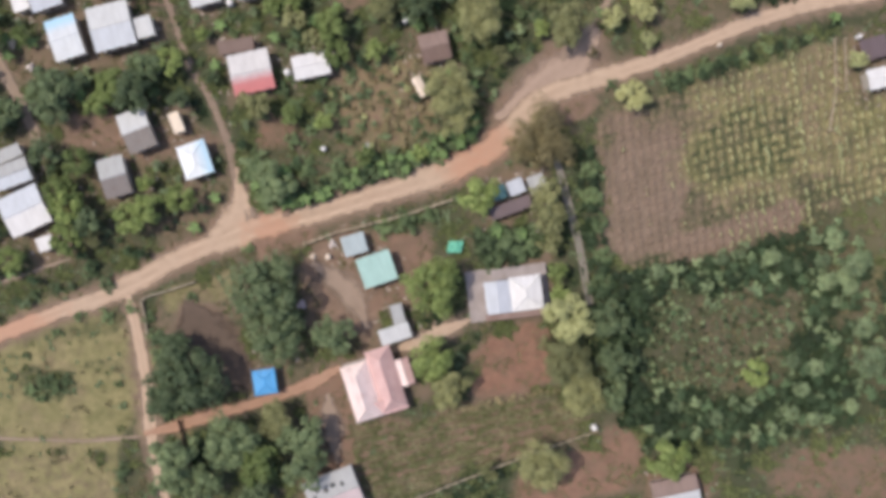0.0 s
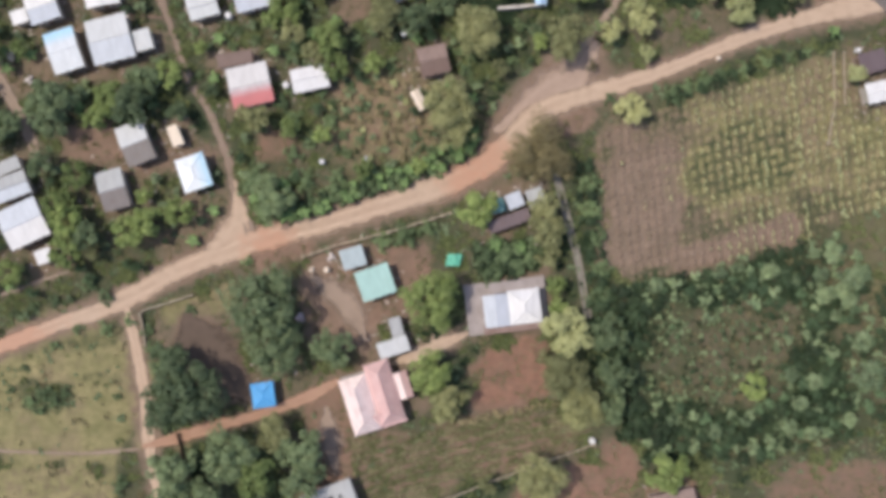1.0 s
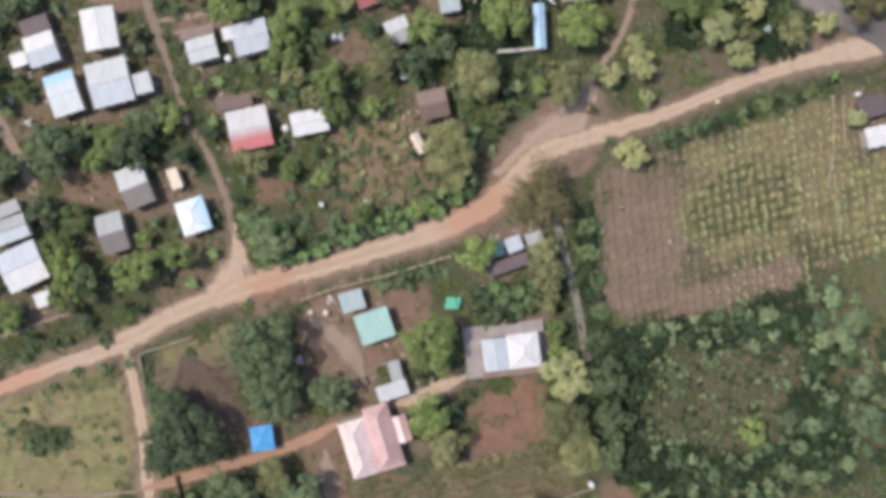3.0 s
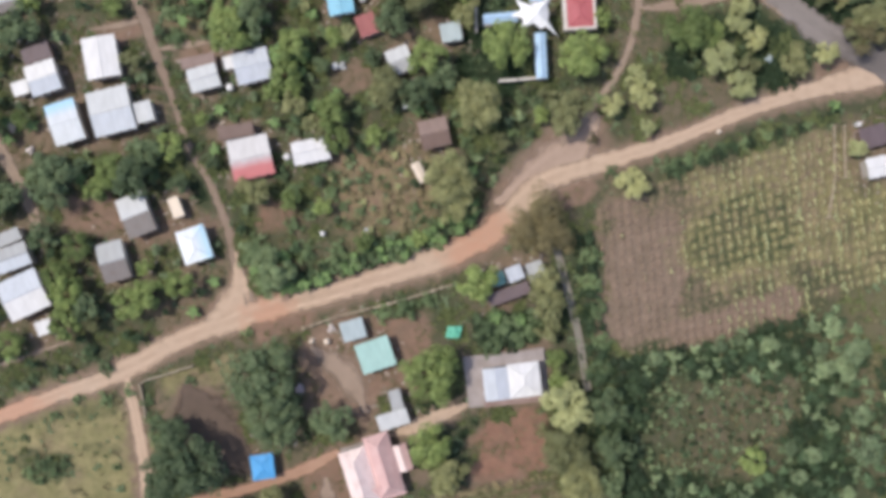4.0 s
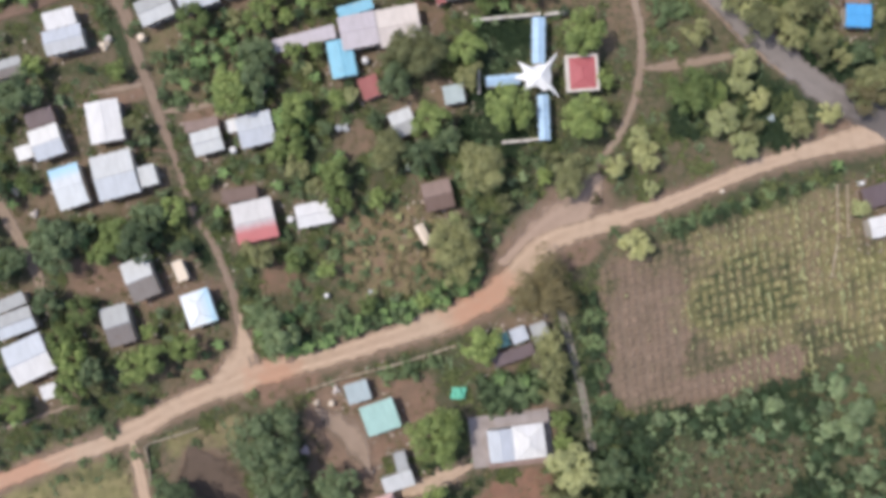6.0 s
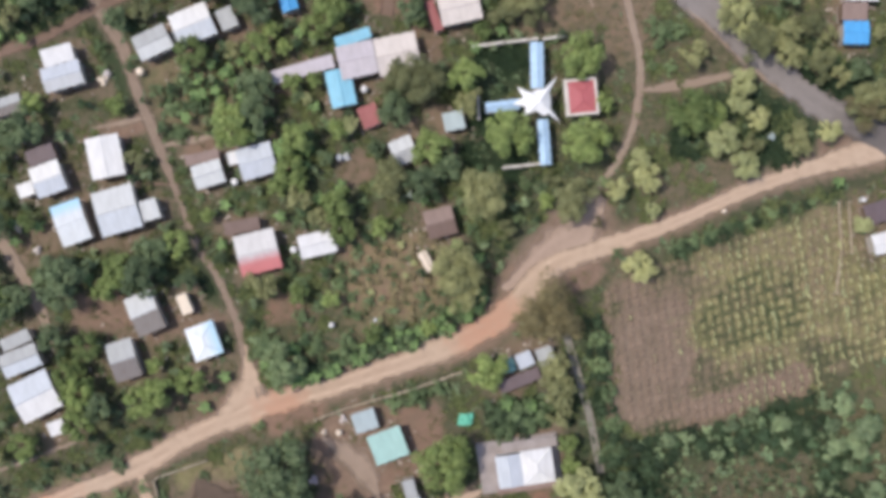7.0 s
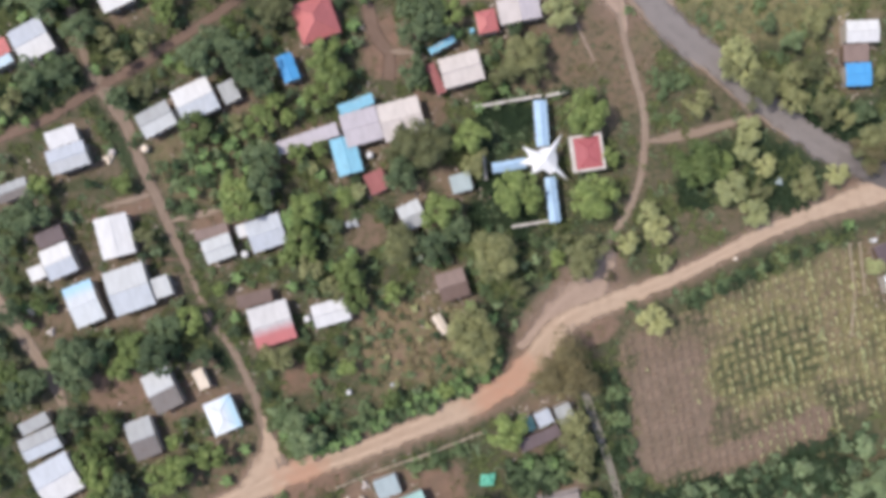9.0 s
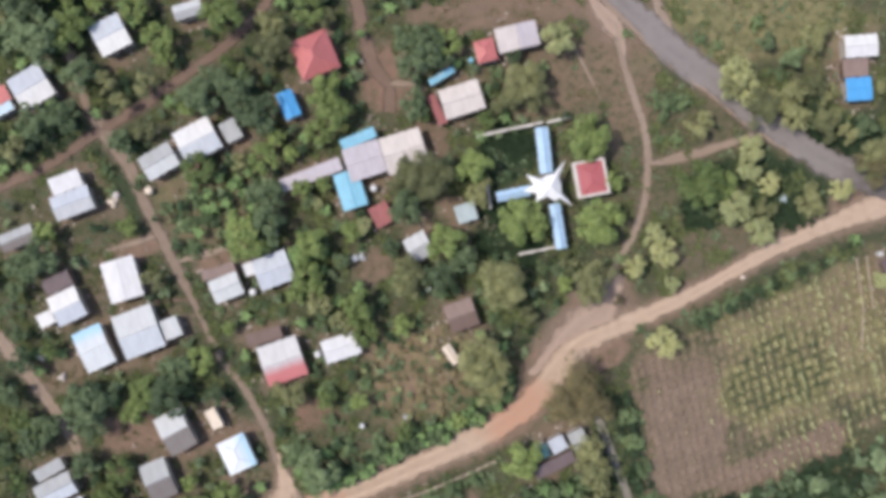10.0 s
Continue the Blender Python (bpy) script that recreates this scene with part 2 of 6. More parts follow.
soil = mix(nt, mathn(nt, "MULTIPLY", ramp(nt, n4, 0.4, 0.7), 0.3), soil, (0.12, 0.085, 0.065))


def broken(w, n, spread=0.55):
    return ramp(nt, mathn(nt, "ADD", w, mathn(nt, "MULTIPLY", mathn(nt, "SUBTRACT", n, 0.5), spread * 3)), 0.25, 0.75)


c = mix(nt, broken(dry, n2), scrub, straw)
c = mix(nt, broken(lush, n2), c, green)
c = mix(nt, broken(bare, n2), c, soil)
nt.links.new(c, b.inputs["Base Color"])
bump(nt, b, mathn(nt, "ADD", n3, n4), 0.6, 0.08)


# ---------------------------------------------------------------- mesh helpers
def part(name, bm, mat, parent, label=""):
    me = bpy.data.meshes.new(name)
    bm.to_mesh(me)
    bm.free()
    me.materials.append(MAT[mat])
    ob = new(name, me)
    ob.parent = parent
    if label:
        tagged(ob, label)
    return ob


def raw(name, verts, faces, mat, parent=None, smooth=False):
    me = bpy.data.meshes.new(name)
    me.from_pydata(verts, [], faces)
    me.materials.append(MAT[mat])
    if smooth:
        me.polygons.foreach_set("use_smooth", [True] * len(me.polygons))
    ob = new(name, me)
    ob.parent = parent
    return ob


def thing(name, label, category, m, group="", kind=""):
    ob = new(name)
    ob.empty_display_size = 0.5
    ob.matrix_basis = m
    return tagged(ob, label, category, group, kind)


def box(bm, x0, x1, y0, y1, z0, z1, bevel=0.0):
    r = bmesh.ops.create_cube(bm, size=1.0, matrix=Matrix.Translation(((x0 + x1) / 2, (y0 + y1) / 2, (z0 + z1) / 2)) @ Matrix.Diagonal((x1 - x0, y1 - y0, z1 - z0, 1)))
    if bevel:
        es = list({e for v in r["verts"] for e in v.link_edges})
        bmesh.ops.bevel(bm, geom=es, offset=bevel, segments=1, affect="EDGES")


def boxed(*dims, bevel=0.0):
    bm = bmesh.new()
    box(bm, *dims, bevel=bevel)
    return bm


def sheets(name, a, b_, c, d, mat, parent, width=0.85, label=""):
    """A roof slope of corrugated sheets between the eave a-b and the ridge d-c."""
    a, b_, c, d = Vector(a), Vector(b_), Vector(c), Vector(d)
    n = max(6, round((b_ - a).length / 0.17))
    up = (b_ - a).cross(d - a).normalized()
    if up.z < 0:
        up = -up
    bm = bmesh.new()
    rows = []
    for k in range(n + 1):
        u = k / n
        wave = up * (0.022 * (k % 2))
        over = (a - d).normalized() * (0.05 * (int(k / n * (b_ - a).length / width) % 2) + 0.03 * math.sin(k * 0.9))
        lo, hi = a.lerp(b_, u) + over, d.lerp(c, u)
        mid = lo.lerp(hi, 0.5) - up * 0.03 * math.sin(u * 9 + a.x)
        rows.append([bm.verts.new(p) for p in (lo + wave, mid + wave, hi + wave, hi + wave - up * 0.014, mid + wave - up * 0.014, lo + wave - up * 0.014)])
    for p, q in zip(rows, rows[1:]):
        for i in range(6):
            bm.faces.new((p[i], q[i], q[(i + 1) % 6], p[(i + 1) % 6]))
    bm.faces.new(rows[0][::-1])
    bm.faces.new(rows[-1])
    bmesh.ops.recalc_face_normals(bm, faces=bm.faces)
    return part(name, bm, mat, parent, label)


def slab(name, pts, thick, mat, parent, label=""):
    """A flat polygon with thickness."""
    bm = bmesh.new()
    top = [bm.verts.new(p) for p in pts]
    bot = [bm.verts.new((p[0], p[1], p[2] - thick)) for p in pts]
    bm.faces.new(top)
    bm.faces.new(bot[::-1])
    k = len(pts)
    for i in range(k):
        bm.faces.new((top[i], bot[i], bot[(i + 1) % k], top[(i + 1) % k]))
    bmesh.ops.recalc_face_normals(bm, faces=bm.faces)
    return part(name, bm, mat, parent, label)


def ridge_cap(p, q, mat, parent):
    p, q = Vector(p), Vector(q)
    s = (q - p).cross(Vector((0, 0, 1))).normalized() * 0.14
    bm = bmesh.new()
    ends = []
    for e in (p, q):
        ends.append([bm.verts.new(v) for v in (e - s - Vector((0, 0, 0.03)), e + Vector((0, 0, 0.07)), e + s - Vector((0, 0, 0.03)), e + Vector((0, 0, 0.01)))])
    for i in range(4):
        bm.faces.new((ends[0][i], ends[0][(i + 1) % 4], ends[1][(i + 1) % 4], ends[1][i]))
    bm.faces.new(ends[0][::-1])
    bm.faces.new(ends[1])
    bmesh.ops.recalc_face_normals(bm, faces=bm.faces)
    return part("ridge_cap", bm, mat, parent)


def roof(parent, x0, x1, y0, y1, h, rise, kind, m1, m2):
    """Roof slopes over a rectangle, eaves at height h."""
    if kind == "shed":
        sheets("roof", (x0, y0, h), (x1, y0, h), (x1, y1, h + rise), (x0, y1, h + rise), m1, parent)
    elif kind == "gable_x":
        ym = (y0 + y1) / 2
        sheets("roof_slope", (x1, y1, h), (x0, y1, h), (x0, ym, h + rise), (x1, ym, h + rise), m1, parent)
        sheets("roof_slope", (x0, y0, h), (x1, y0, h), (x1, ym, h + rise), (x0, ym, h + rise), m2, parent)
        ridge_cap((x0, ym, h + rise + 0.02), (x1, ym, h + rise + 0.02), m1, parent)
    elif kind == "gable_y":
        xm = (x0 + x1) / 2
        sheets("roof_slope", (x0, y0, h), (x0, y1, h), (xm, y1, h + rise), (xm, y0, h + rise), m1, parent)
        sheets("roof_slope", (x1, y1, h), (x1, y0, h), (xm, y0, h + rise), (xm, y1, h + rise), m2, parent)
        ridge_cap((xm, y0, h + rise + 0.02), (xm, y1, h + rise + 0.02), m1, parent)
    elif kind == "hip":
        w, l = (x1 - x0) / 2, (y1 - y0) / 2
        xm, ym = (x0 + x1) / 2, (y0 + y1) / 2
        k = min(w, l) * 0.85
        if w >= l:
            r0, r1 = (x0 + k, ym, h + rise), (x1 - k, ym, h + rise)
        else:
            r0, r1 = (xm, y0 + k, h + rise), (xm, y1 - k, h + rise)
        a, b_, c, d = (x0, y0, h), (x1, y0, h), (x1, y1, h), (x0, y1, h)
        polys = ((a, b_, r1, r0), (c, d, r0, r1), (b_, c, r1), (d, a, r0)) if w >= l else ((b_, c, r1, r0), (d, a, r0, r1), (a, b_, r0), (c, d, r1))
        for p in polys:
            slab("roof_slope", p, 0.04, m1, parent)
        ridge_cap((r0[0], r0[1], r0[2] + 0.03), (r1[0], r1[1], r1[2] + 0.03), m1, parent)
        for e, r in ((a, r0), (b_, r1 if w >= l else r0), (c, r1), (d, r0 if w >= l else r1)):
            ridge_cap((e[0], e[1], e[2] + 0.02), (r[0], r[1], r[2] + 0.02), m1, parent)


def walls(parent, x0, x1, y0, y1, h, rise, kind, wallmat, openings=True):
    t = 0.14
    top = h + 0.0
    part("wall", boxed(x0, x1, y0, y0 + t, 0, top), wallmat, parent)
    part("wall", boxed(x0, x1, y1 - t, y1, 0, top + (rise * 0.85 if kind == "shed" else 0)), wallmat, parent)
    part("wall", boxed(x0, x0 + t, y0 + t, y1 - t, 0, top), wallmat, parent)
    part("wall", boxed(x1 - t, x1, y0 + t, y1 - t, 0, top), wallmat, parent)
    if not openings:
        return
    xm = (x0 + x1) / 2
    part("door", boxed(xm - 0.4, xm + 0.4, y0 - 0.03, y0 + 0.02, 0.05, 2.0), "doorwood", parent)
    if x1 - x0 > 4:
        for xw in (x0 + (x1 - x0) * 0.2, x0 + (x1 - x0) * 0.8):
            w = part("window", boxed(xw - 0.45, xw + 0.45, y0 - 0.03, y0 + 0.02, 0.95, 1.85), "wallwood", parent)
            part("pane", boxed(xw - 0.37, xw + 0.37, y0 - 0.038, y0 - 0.031, 1.03, 1.77), "windowglass", w)


FOOT = [(-10.9, -21.7, 0.3, 6.5, 5.0), (10.6, -7.0, 0.12, 6.8, 4.4), (21.3, 51.6, 0.07, 2.9, 3.2), (14.6, 50.9, 0.0, 5.0, 10.0)]


def house(cx, cy, ang, L, W, h, rise, kind, m1, m2, label, open_sides=False):
    m = pose(cx, cy, 0, 0, 0, ang)
    small = L * W < 14
    name, cat = ("shelter", "shelter") if open_sides else (("shed", "shed") if small else ("house", "house"))
    ob = thing(name, label, cat, m, group="village buildings")
    FOOT.append((cx, cy, radians(ang), L / 2, W / 2))
    x0, x1, y0, y1 = -L / 2, L / 2, -W / 2, W / 2
    roof(ob, x0, x1, y0, y1, h, rise, kind, m1, m2)
    o = 0.35 if not small else 0.2
    if open_sides:
        nx = max(2, round(L / 3) + 1)
        for i in range(nx):
            for y in (y0 + 0.15, y1 - 0.15):
                x = x0 + 0.15 + (L - 0.3) * i / (nx - 1)
                part("post", boxed(x - 0.06, x + 0.06, y - 0.06, y + 0.06, 0, h), "wallwood", ob)
    else:
        walls(ob, x0 + o, x1 - o, y0 + o, y1 - o, h, rise, kind, "wallwood" if m1 in ("brown", "brownpink", "purple", "weathered") else "wallpaint", not small)
        part("floor_slab", boxed(x0 + o - 0.1, x1 - o + 0.1, y0 + o - 0.15, y1 - o + 0.1, -0.1, 0.08), "greyconcrete", ob)
        if kind in ("gable_x", "gable_y"):
            # gable ends
            xi0, xi1, yi0, yi1 = x0 + o, x1 - o, y0 + o, y1 - o
            for s in (0, 1):
                if kind == "gable_x":
                    x = xi0 if s == 0 else xi1 - 0.14
                    k = rise * (1 - 2 * o / W)
                    tri = [(x, yi0, h), (x, yi1, h), (x, 0, h + k - 0.05)]
                    off = (0.14, 0, 0)
                else:
                    y = yi0 if s == 0 else yi1 - 0.14
                    k = rise * (1 - 2 * o / L)
                    tri = [(xi0, y, h), (xi1, y, h), (0, y, h + k - 0.05)]
                    off = (0, 0.14, 0)
                bm = bmesh.new()
                va = [bm.verts.new(p) for p in tri]
                vb = [bm.verts.new((p[0] + off[0], p[1] + off[1], p[2])) for p in tri]
                bm.faces.new(va)
                bm.faces.new(vb[::-1])
                for i in range(3):
                    bm.faces.new((va[i], vb[i], vb[(i + 1) % 3], va[(i + 1) % 3]))
                bmesh.ops.recalc_face_normals(bm, faces=bm.faces)
                part("gable", bm, "wallpaint", ob)
    return ob


# ---------------------------------------------------------------- roads
ROADS = []


def smooth_line(pts, step=1.2):
    """Points (x, y, half width) along a smooth curve through pts."""
    p = np.array(pts, float)
    p = np.vstack((2 * p[0] - p[1], p, 2 * p[-1] - p[-2]))
    out = []
    for i in range(1, len(p) - 2):
        n = max(2, int(np.linalg.norm(p[i + 1, :2] - p[i, :2]) / step))
        for k in range(n):
            t = k / n
            out.append(0.5 * (2 * p[i] + (p[i + 1] - p[i - 1]) * t + (2 * p[i - 1] - 5 * p[i] + 4 * p[i + 1] - p[i + 2]) * t * t + (3 * p[i] - p[i - 1] - 3 * p[i + 1] + p[i + 2]) * t ** 3))
    out.append(p[-2])
    return np.array(out)


def road(name, mat, z, pts, label):
    line = smooth_line(pts)
    if name != "road":
        end = np.minimum(np.arange(len(line)), np.arange(len(line))[::-1]) * 1.2
        line[:, 2] *= 0.35 + 0.65 * np.clip(end / 4.0, 0, 1)
    line[:, 2] *= {'dirt3': 0.78, 'asphalt': 0.92}.get(mat, 1.04)
    ROADS.append((line, mat))
    cols = np.array((-1.12, -1.0, -0.7, -0.38, 0.0, 0.38, 0.7, 1.0, 1.12))
    high = np.array((-0.10, 0.3, 0.8, 0.85, 1.0, 0.85, 0.8, 0.3, -0.10))
    verts, faces, uvs = [], [], []
    d = np.gradient(line[:, :2], axis=0)
    d /= np.linalg.norm(d, axis=1)[:, None]
    for i, (x, y, w) in enumerate(line):
        nx, ny = -d[i, 1], d[i, 0]
        for c, hgt in zip(cols, high):
            rag = 1.0
            if abs(c) > 0.6:
                rag += 0.16 * noise.noise(Vector((x * 0.35 + 7 * np.sign(c), y * 0.35, z * 90))) + 0.30 * noise.noise(Vector((x * 0.09 + 5 * np.sign(c), y * 0.09, z * 50))) + 0.08 * noise.noise(Vector((x * 1.1, y * 1.1, 3 * np.sign(c))))
            verts.append((x + nx * c * w * rag, y + ny * c * w * rag, z * hgt))
            uvs.append((c + 0.16 * noise.noise(Vector((x * 0.15, y * 0.15, 8.0))), i * 0.5))
    k = len(cols)
    for i in range(len(line) - 1):
        for j in range(k - 1):
            faces.append((i * k + j + 1, i * k + j, (i + 1) * k + j, (i + 1) * k + j + 1))
    ob = raw(name, verts, faces, mat, smooth=True)
    layer = ob.data.uv_layers.new(name="UVMap")
    loop = np.zeros(len(ob.data.loops), int)
    ob.data.loops.foreach_get("vertex_index", loop)
    layer.data.foreach_set("uv", np.array(uvs)[loop].ravel())
    return tagged(ob, label, "road" if name == "road" else "garden" if "plot" in name else "path", kind="structure")


road('road', 'dirt', 0.06, [(-85.3, -19.6, 1.48), (-77.9, -16.4, 1.48), (-72.4, -13.9, 1.40), (-63.2, -10.3, 1.40), (-53.9, -6.8, 1.62), (-44.7, -2.2, 1.77), (-37.3, 1.1, 1.92), (-29.9, 3.4, 2.29), (-21.6, 5.7, 2.08), (-12.4, 8.4, 1.99), (-3.2, 11.5, 2.21), (4.2, 14.1, 2.40), (9.3, 17.7, 2.40), (12.5, 21.5, 2.40), (16.2, 24.4, 2.21), (20.8, 26.6, 1.94), (27.3, 28.4, 1.57), (34.7, 30.8, 1.34), (42, 33.7, 1.29), (50, 36.9, 1.38), (58.3, 39.5, 1.66), (65.7, 41.4, 2.21), (72, 43.2, 2.40), (78.6, 45.4, 2.40), (86, 46.8, 2.40)], "winding unpaved village road of pinkish tan earth")
road('road', 'asphalt', 0.075, [(19.0, 93.1, 2.49), (25.7, 86.3, 2.49), (30.6, 80.6, 2.58), (37.1, 72.8, 2.86), (43.8, 65.9, 2.86), (50.5, 59.1, 2.77), (57.3, 53.5, 2.68), (64.2, 48.6, 2.68), (70.1, 45.1, 3.04), (78.1, 40.5, 3.04), (88.6, 34.8, 3.04)], "worn grey asphalt road with dusty edges")
road('road', 'dirt6', 0.05, [(-60.4, 84.5, 1.01), (-59.7, 80.7, 1.11), (-58.5, 75.0, 1.2), (-56.4, 69.2, 1.38), (-52.5, 62.2, 1.2), (-50.5, 55.5, 1.01), (-48.4, 49.6, 1.01), (-46.6, 44.8, 0.88), (-44.5, 39.0, 0.74), (-42.4, 33.1, 0.69), (-40.6, 28.3, 0.65), (-38.2, 25.1, 0.65), (-35.6, 18.6, 0.74), (-34.1, 13.1, 0.92), (-32.7, 7.5, 1.2), (-31.7, 3.8, 1.57)], "narrow earth lane between the houses")
road('road', 'dirt3', 0.052, [(-85.5, 59.0, 1.29), (-77.8, 60.8, 1.29), (-72.0, 62.4, 1.29), (-64.3, 65.0, 1.29), (-57.4, 68.7, 1.38), (-49.5, 72.3, 1.38), (-41.5, 76.8, 1.29), (-34.6, 80.5, 1.29), (-28.4, 85.5, 1.29), (-25.0, 90.7, 1.29)], "brown earth lane between trees")
road('road', 'dirt3', 0.048, [(-13.5, 94.1, 1.57), (-12.8, 87.5, 1.66), (-12.1, 79.9, 1.66), (-10.9, 74.2, 1.75), (-8.7, 70.7, 1.57), (-9.2, 66.6, 1.57)], "reddish brown earth lane")
road('path', 'dirt2', 0.046, [(-9.6, 71.3, 1.01), (-5.9, 71.0, 0.92), (-3.0, 70.3, 0.65)], "short earth track to a house")
road('path', 'dirt2', 0.054, [(29.3, 77.0, 0.92), (29.4, 74.2, 0.83), (29.8, 69.5, 0.74), (31.0, 63.8, 0.74), (32.0, 58.1, 0.78), (31.7, 52.5, 0.78), (30.5, 47.1, 0.69), (28.0, 41.8, 0.69), (24.9, 38.0, 0.69), (22.4, 34.1, 0.92), (19.3, 30.7, 1.38)], "trodden footpath of pale earth")
road('path', 'dirt5', 0.051, [(25.0, 82.5, 1.2), (27.5, 78.5, 2.2), (29.5, 75.0, 2.0), (30.0, 71.5, 1.0)], "dusty apron where the footpath meets the asphalt road")
road('path', 'dirt2', 0.05, [(31.7, 53.3, 0.83), (35.9, 53.6, 1.01), (40.6, 54.3, 0.88), (46.3, 55.5, 0.74), (50.7, 56.7, 0.65)], "brown trodden path to the asphalt road")
road('path', 'dirt2', 0.056, [(34.6, 82.9, 1.01), (36.1, 80.0, 1.01), (37.3, 76.1, 0.92), (38.8, 70.8, 0.83)], "pale earth shoulder track")
road('path', 'dirt2', 0.044, [(21.6, 75.1, 0.37), (23.0, 71.2, 0.37), (24.3, 67.8, 0.32), (25.3, 64.9, 0.28)], "thin trodden footpath")
road('path', 'dirt', 0.05, [(-51.5, -7.2, 1.29), (-50.6, -10.9, 1.11), (-49.5, -16.4, 1.01), (-48.6, -22.0, 1.11), (-47.9, -28.4, 1.38), (-47.3, -33.0, 1.01), (-46.2, -38.6, 1.01), (-44.7, -45.0, 1.01)], "pale earth track along a hedge")
road('path', 'dirt4', 0.058, [(-48.9, -30.1, 1.57), (-44.7, -29.0, 1.48), (-40.1, -27.7, 1.29), (-33.6, -26.0, 1.01), (-26.3, -23.6, 1.01), (-20.7, -21.4, 1.38), (-16.6, -19.4, 1.66)], "reddish earth track to the pink house")
road('path', 'dirt', 0.046, [(-8.7, -16.7, 0.92), (-4.1, -15.0, 1.2), (1.4, -12.8, 1.29), (4.2, -11.4, 1.11)], "short pale earth path between yards")
road('path', 'dirt2', 0.045, [(-83.5, -29.8, 0.37), (-72.4, -30.8, 0.32), (-65.0, -31.1, 0.23), (-57.6, -31.2, 0.32), (-49.3, -30.5, 0.65)], "faint footpath across grass")
road('path', 'dirt2', 0.045, [(-76.1, -6.6, 0.42), (-69.6, -4.6, 0.42), (-65.0, -2.9, 0.42), (-60.8, -1.5, 0.42)], "narrow pale footpath")
road('path', 'dirt2', 0.043, [(-79.2, 41.1, 1.11), (-75.3, 34.6, 1.2), (-71.3, 28.1, 1.2), (-67.5, 20.7, 1.11), (-65.5, 14.4, 0.92)], "shaded earth lane")
road('path', 'dirt7', 0.034, [(-21.5, -2.0, 1.3), (-18.5, -4.5, 2.4), (-15.5, -7.0, 3.0), (-13.5, -10.0, 2.4), (-12.5, -13.0, 1.2)], "pale swept earth in the yard of the turquoise house")
road('path', 'dirt7', 0.036, [(-18.8, -23.5, 1.6), (-18.6, -27.5, 2.5), (-18.0, -31.5, 2.2), (-17.2, -35.0, 1.2)], "pale bare earth beside the pink house")
road('garden_plot', 'darksoil', 0.03, [(-41.9, -8.0, 1.66), (-40.6, -10.9, 4.15), (-39.2, -13.7, 5.07), (-36.9, -16.9, 4.61), (-33.6, -20.1, 3.23), (-30.9, -22.9, 1.85)], "plot of dark brown soil behind the boundary wall")
road('path', 'dirt2', 0.041, [(-47.8, 51.2, 0.65), (-50.8, 50.7, 0.74), (-54.5, 49.9, 0.69), (-58.0, 49.4, 0.46)], "side path between houses")
road('path', 'dirt2', 0.043, [(-46.4, 46.3, 0.74), (-42.5, 47.0, 0.83), (-37.2, 47.7, 0.55)], "short pinkish earth path to a house")
road('path', 'dirt3', 0.041, [(-44.2, 40.0, 0.65), (-48.3, 40.1, 0.65), (-52.7, 40.7, 0.46)], "side path past a house")
road('path', 'dirt2', 0.057, [(26.7, 82.4, 0.83), (29.3, 79.3, 1.01), (35.9, 71.6, 0.92), (42.5, 64.7, 0.83), (49.2, 58.0, 0.74), (55.6, 52.2, 0.55)], "dusty verge of the asphalt road")
road('path', 'dirt5', 0.04, [(8.5, 21.5, 1.8), (12.0, 23.6, 2.8), (16.0, 26.2, 3.9), (20.0, 29.3, 4.7), (23.3, 32.6, 3.6), (25.4, 36.0, 1.7)], "dusty fork of the unpaved road")
road('path', 'dirt', 0.056, [(-40.5, -0.8, 1.3), (-37.0, 1.9, 2.1), (-34.0, 4.4, 2.7), (-32.9, 7.2, 1.9), (-33.3, 10.2, 1.2), (-33.9, 13.4, 0.8)], "trodden earth at the lane mouth")

# ---------------------------------------------------------------- ground sheet
ZONES = []


def zone(*v):
    """A patch of cover: x, y, radii, turn, and its bare, red, green and dry weights."""
    ZONES.append(v)


zone(11.1, -18.3, 7.8, 5.5, 10, 1, 0.95, 0, 0)
zone(19.9, -37.7, 10.1, 4.6, 18, 0.9, 0.75, 0, 0)
zone(29.1, -33.1, 3.7, 4.6, 0, 0.8, 0.7, 0, 0)
zone(-16.6, -6.8, 6.8, 8.3, 15, 1, 0.3, 0, 0.1)
zone(9.7, 0.6, 6.6, 3.1, 10, 0, 0, 1, 0)
zone(-7.8, -3.4, 6.1, 6.8, 0, 0.8, 0.5, 0, 0.1)
zone(-18.0, -28.5, 4.6, 8.8, 5, 0.72, 0.6, 0.15, 0.1)
zone(-4.1, -32.2, 11.1, 6.5, 12, 0.6, 0.4, 0.22, 0.3)
zone(10.6, -29.4, 10.6, 5.1, 12, 0.66, 0.45, 0.15, 0.35)
zone(-61.3, -23.8, 15.7, 12.0, 0, 0.05, 0.2, 0.0, 1.2)
zone(-65.0, -37.7, 12.9, 5.5, 0, 0.3, 0.2, 0, 1.2)
zone(-64.1, -10.9, 10.1, 3.7, 15, 0.1, 0.2, 0.3, 0.7)
zone(-41.0, -11.8, 6.9, 5.5, 0, 0.5, 0.15, 0.1, 0)
zone(-39.2, -6.8, 7.4, 2.3, 15, 0.3, 0.2, 0.2, 0.7)
zone(-8.7, 23.7, 8.8, 7.8, 0, 0.5, 0.5, 0.16, 0.7)
zone(-13.3, 8.4, 13.8, 2.3, 18, 0.1, 0.2, 0.9, 0.2)
zone(-41.9, 3.8, 8.3, 3.7, 20, 0.5, 0.4, 0.2, 0.3)
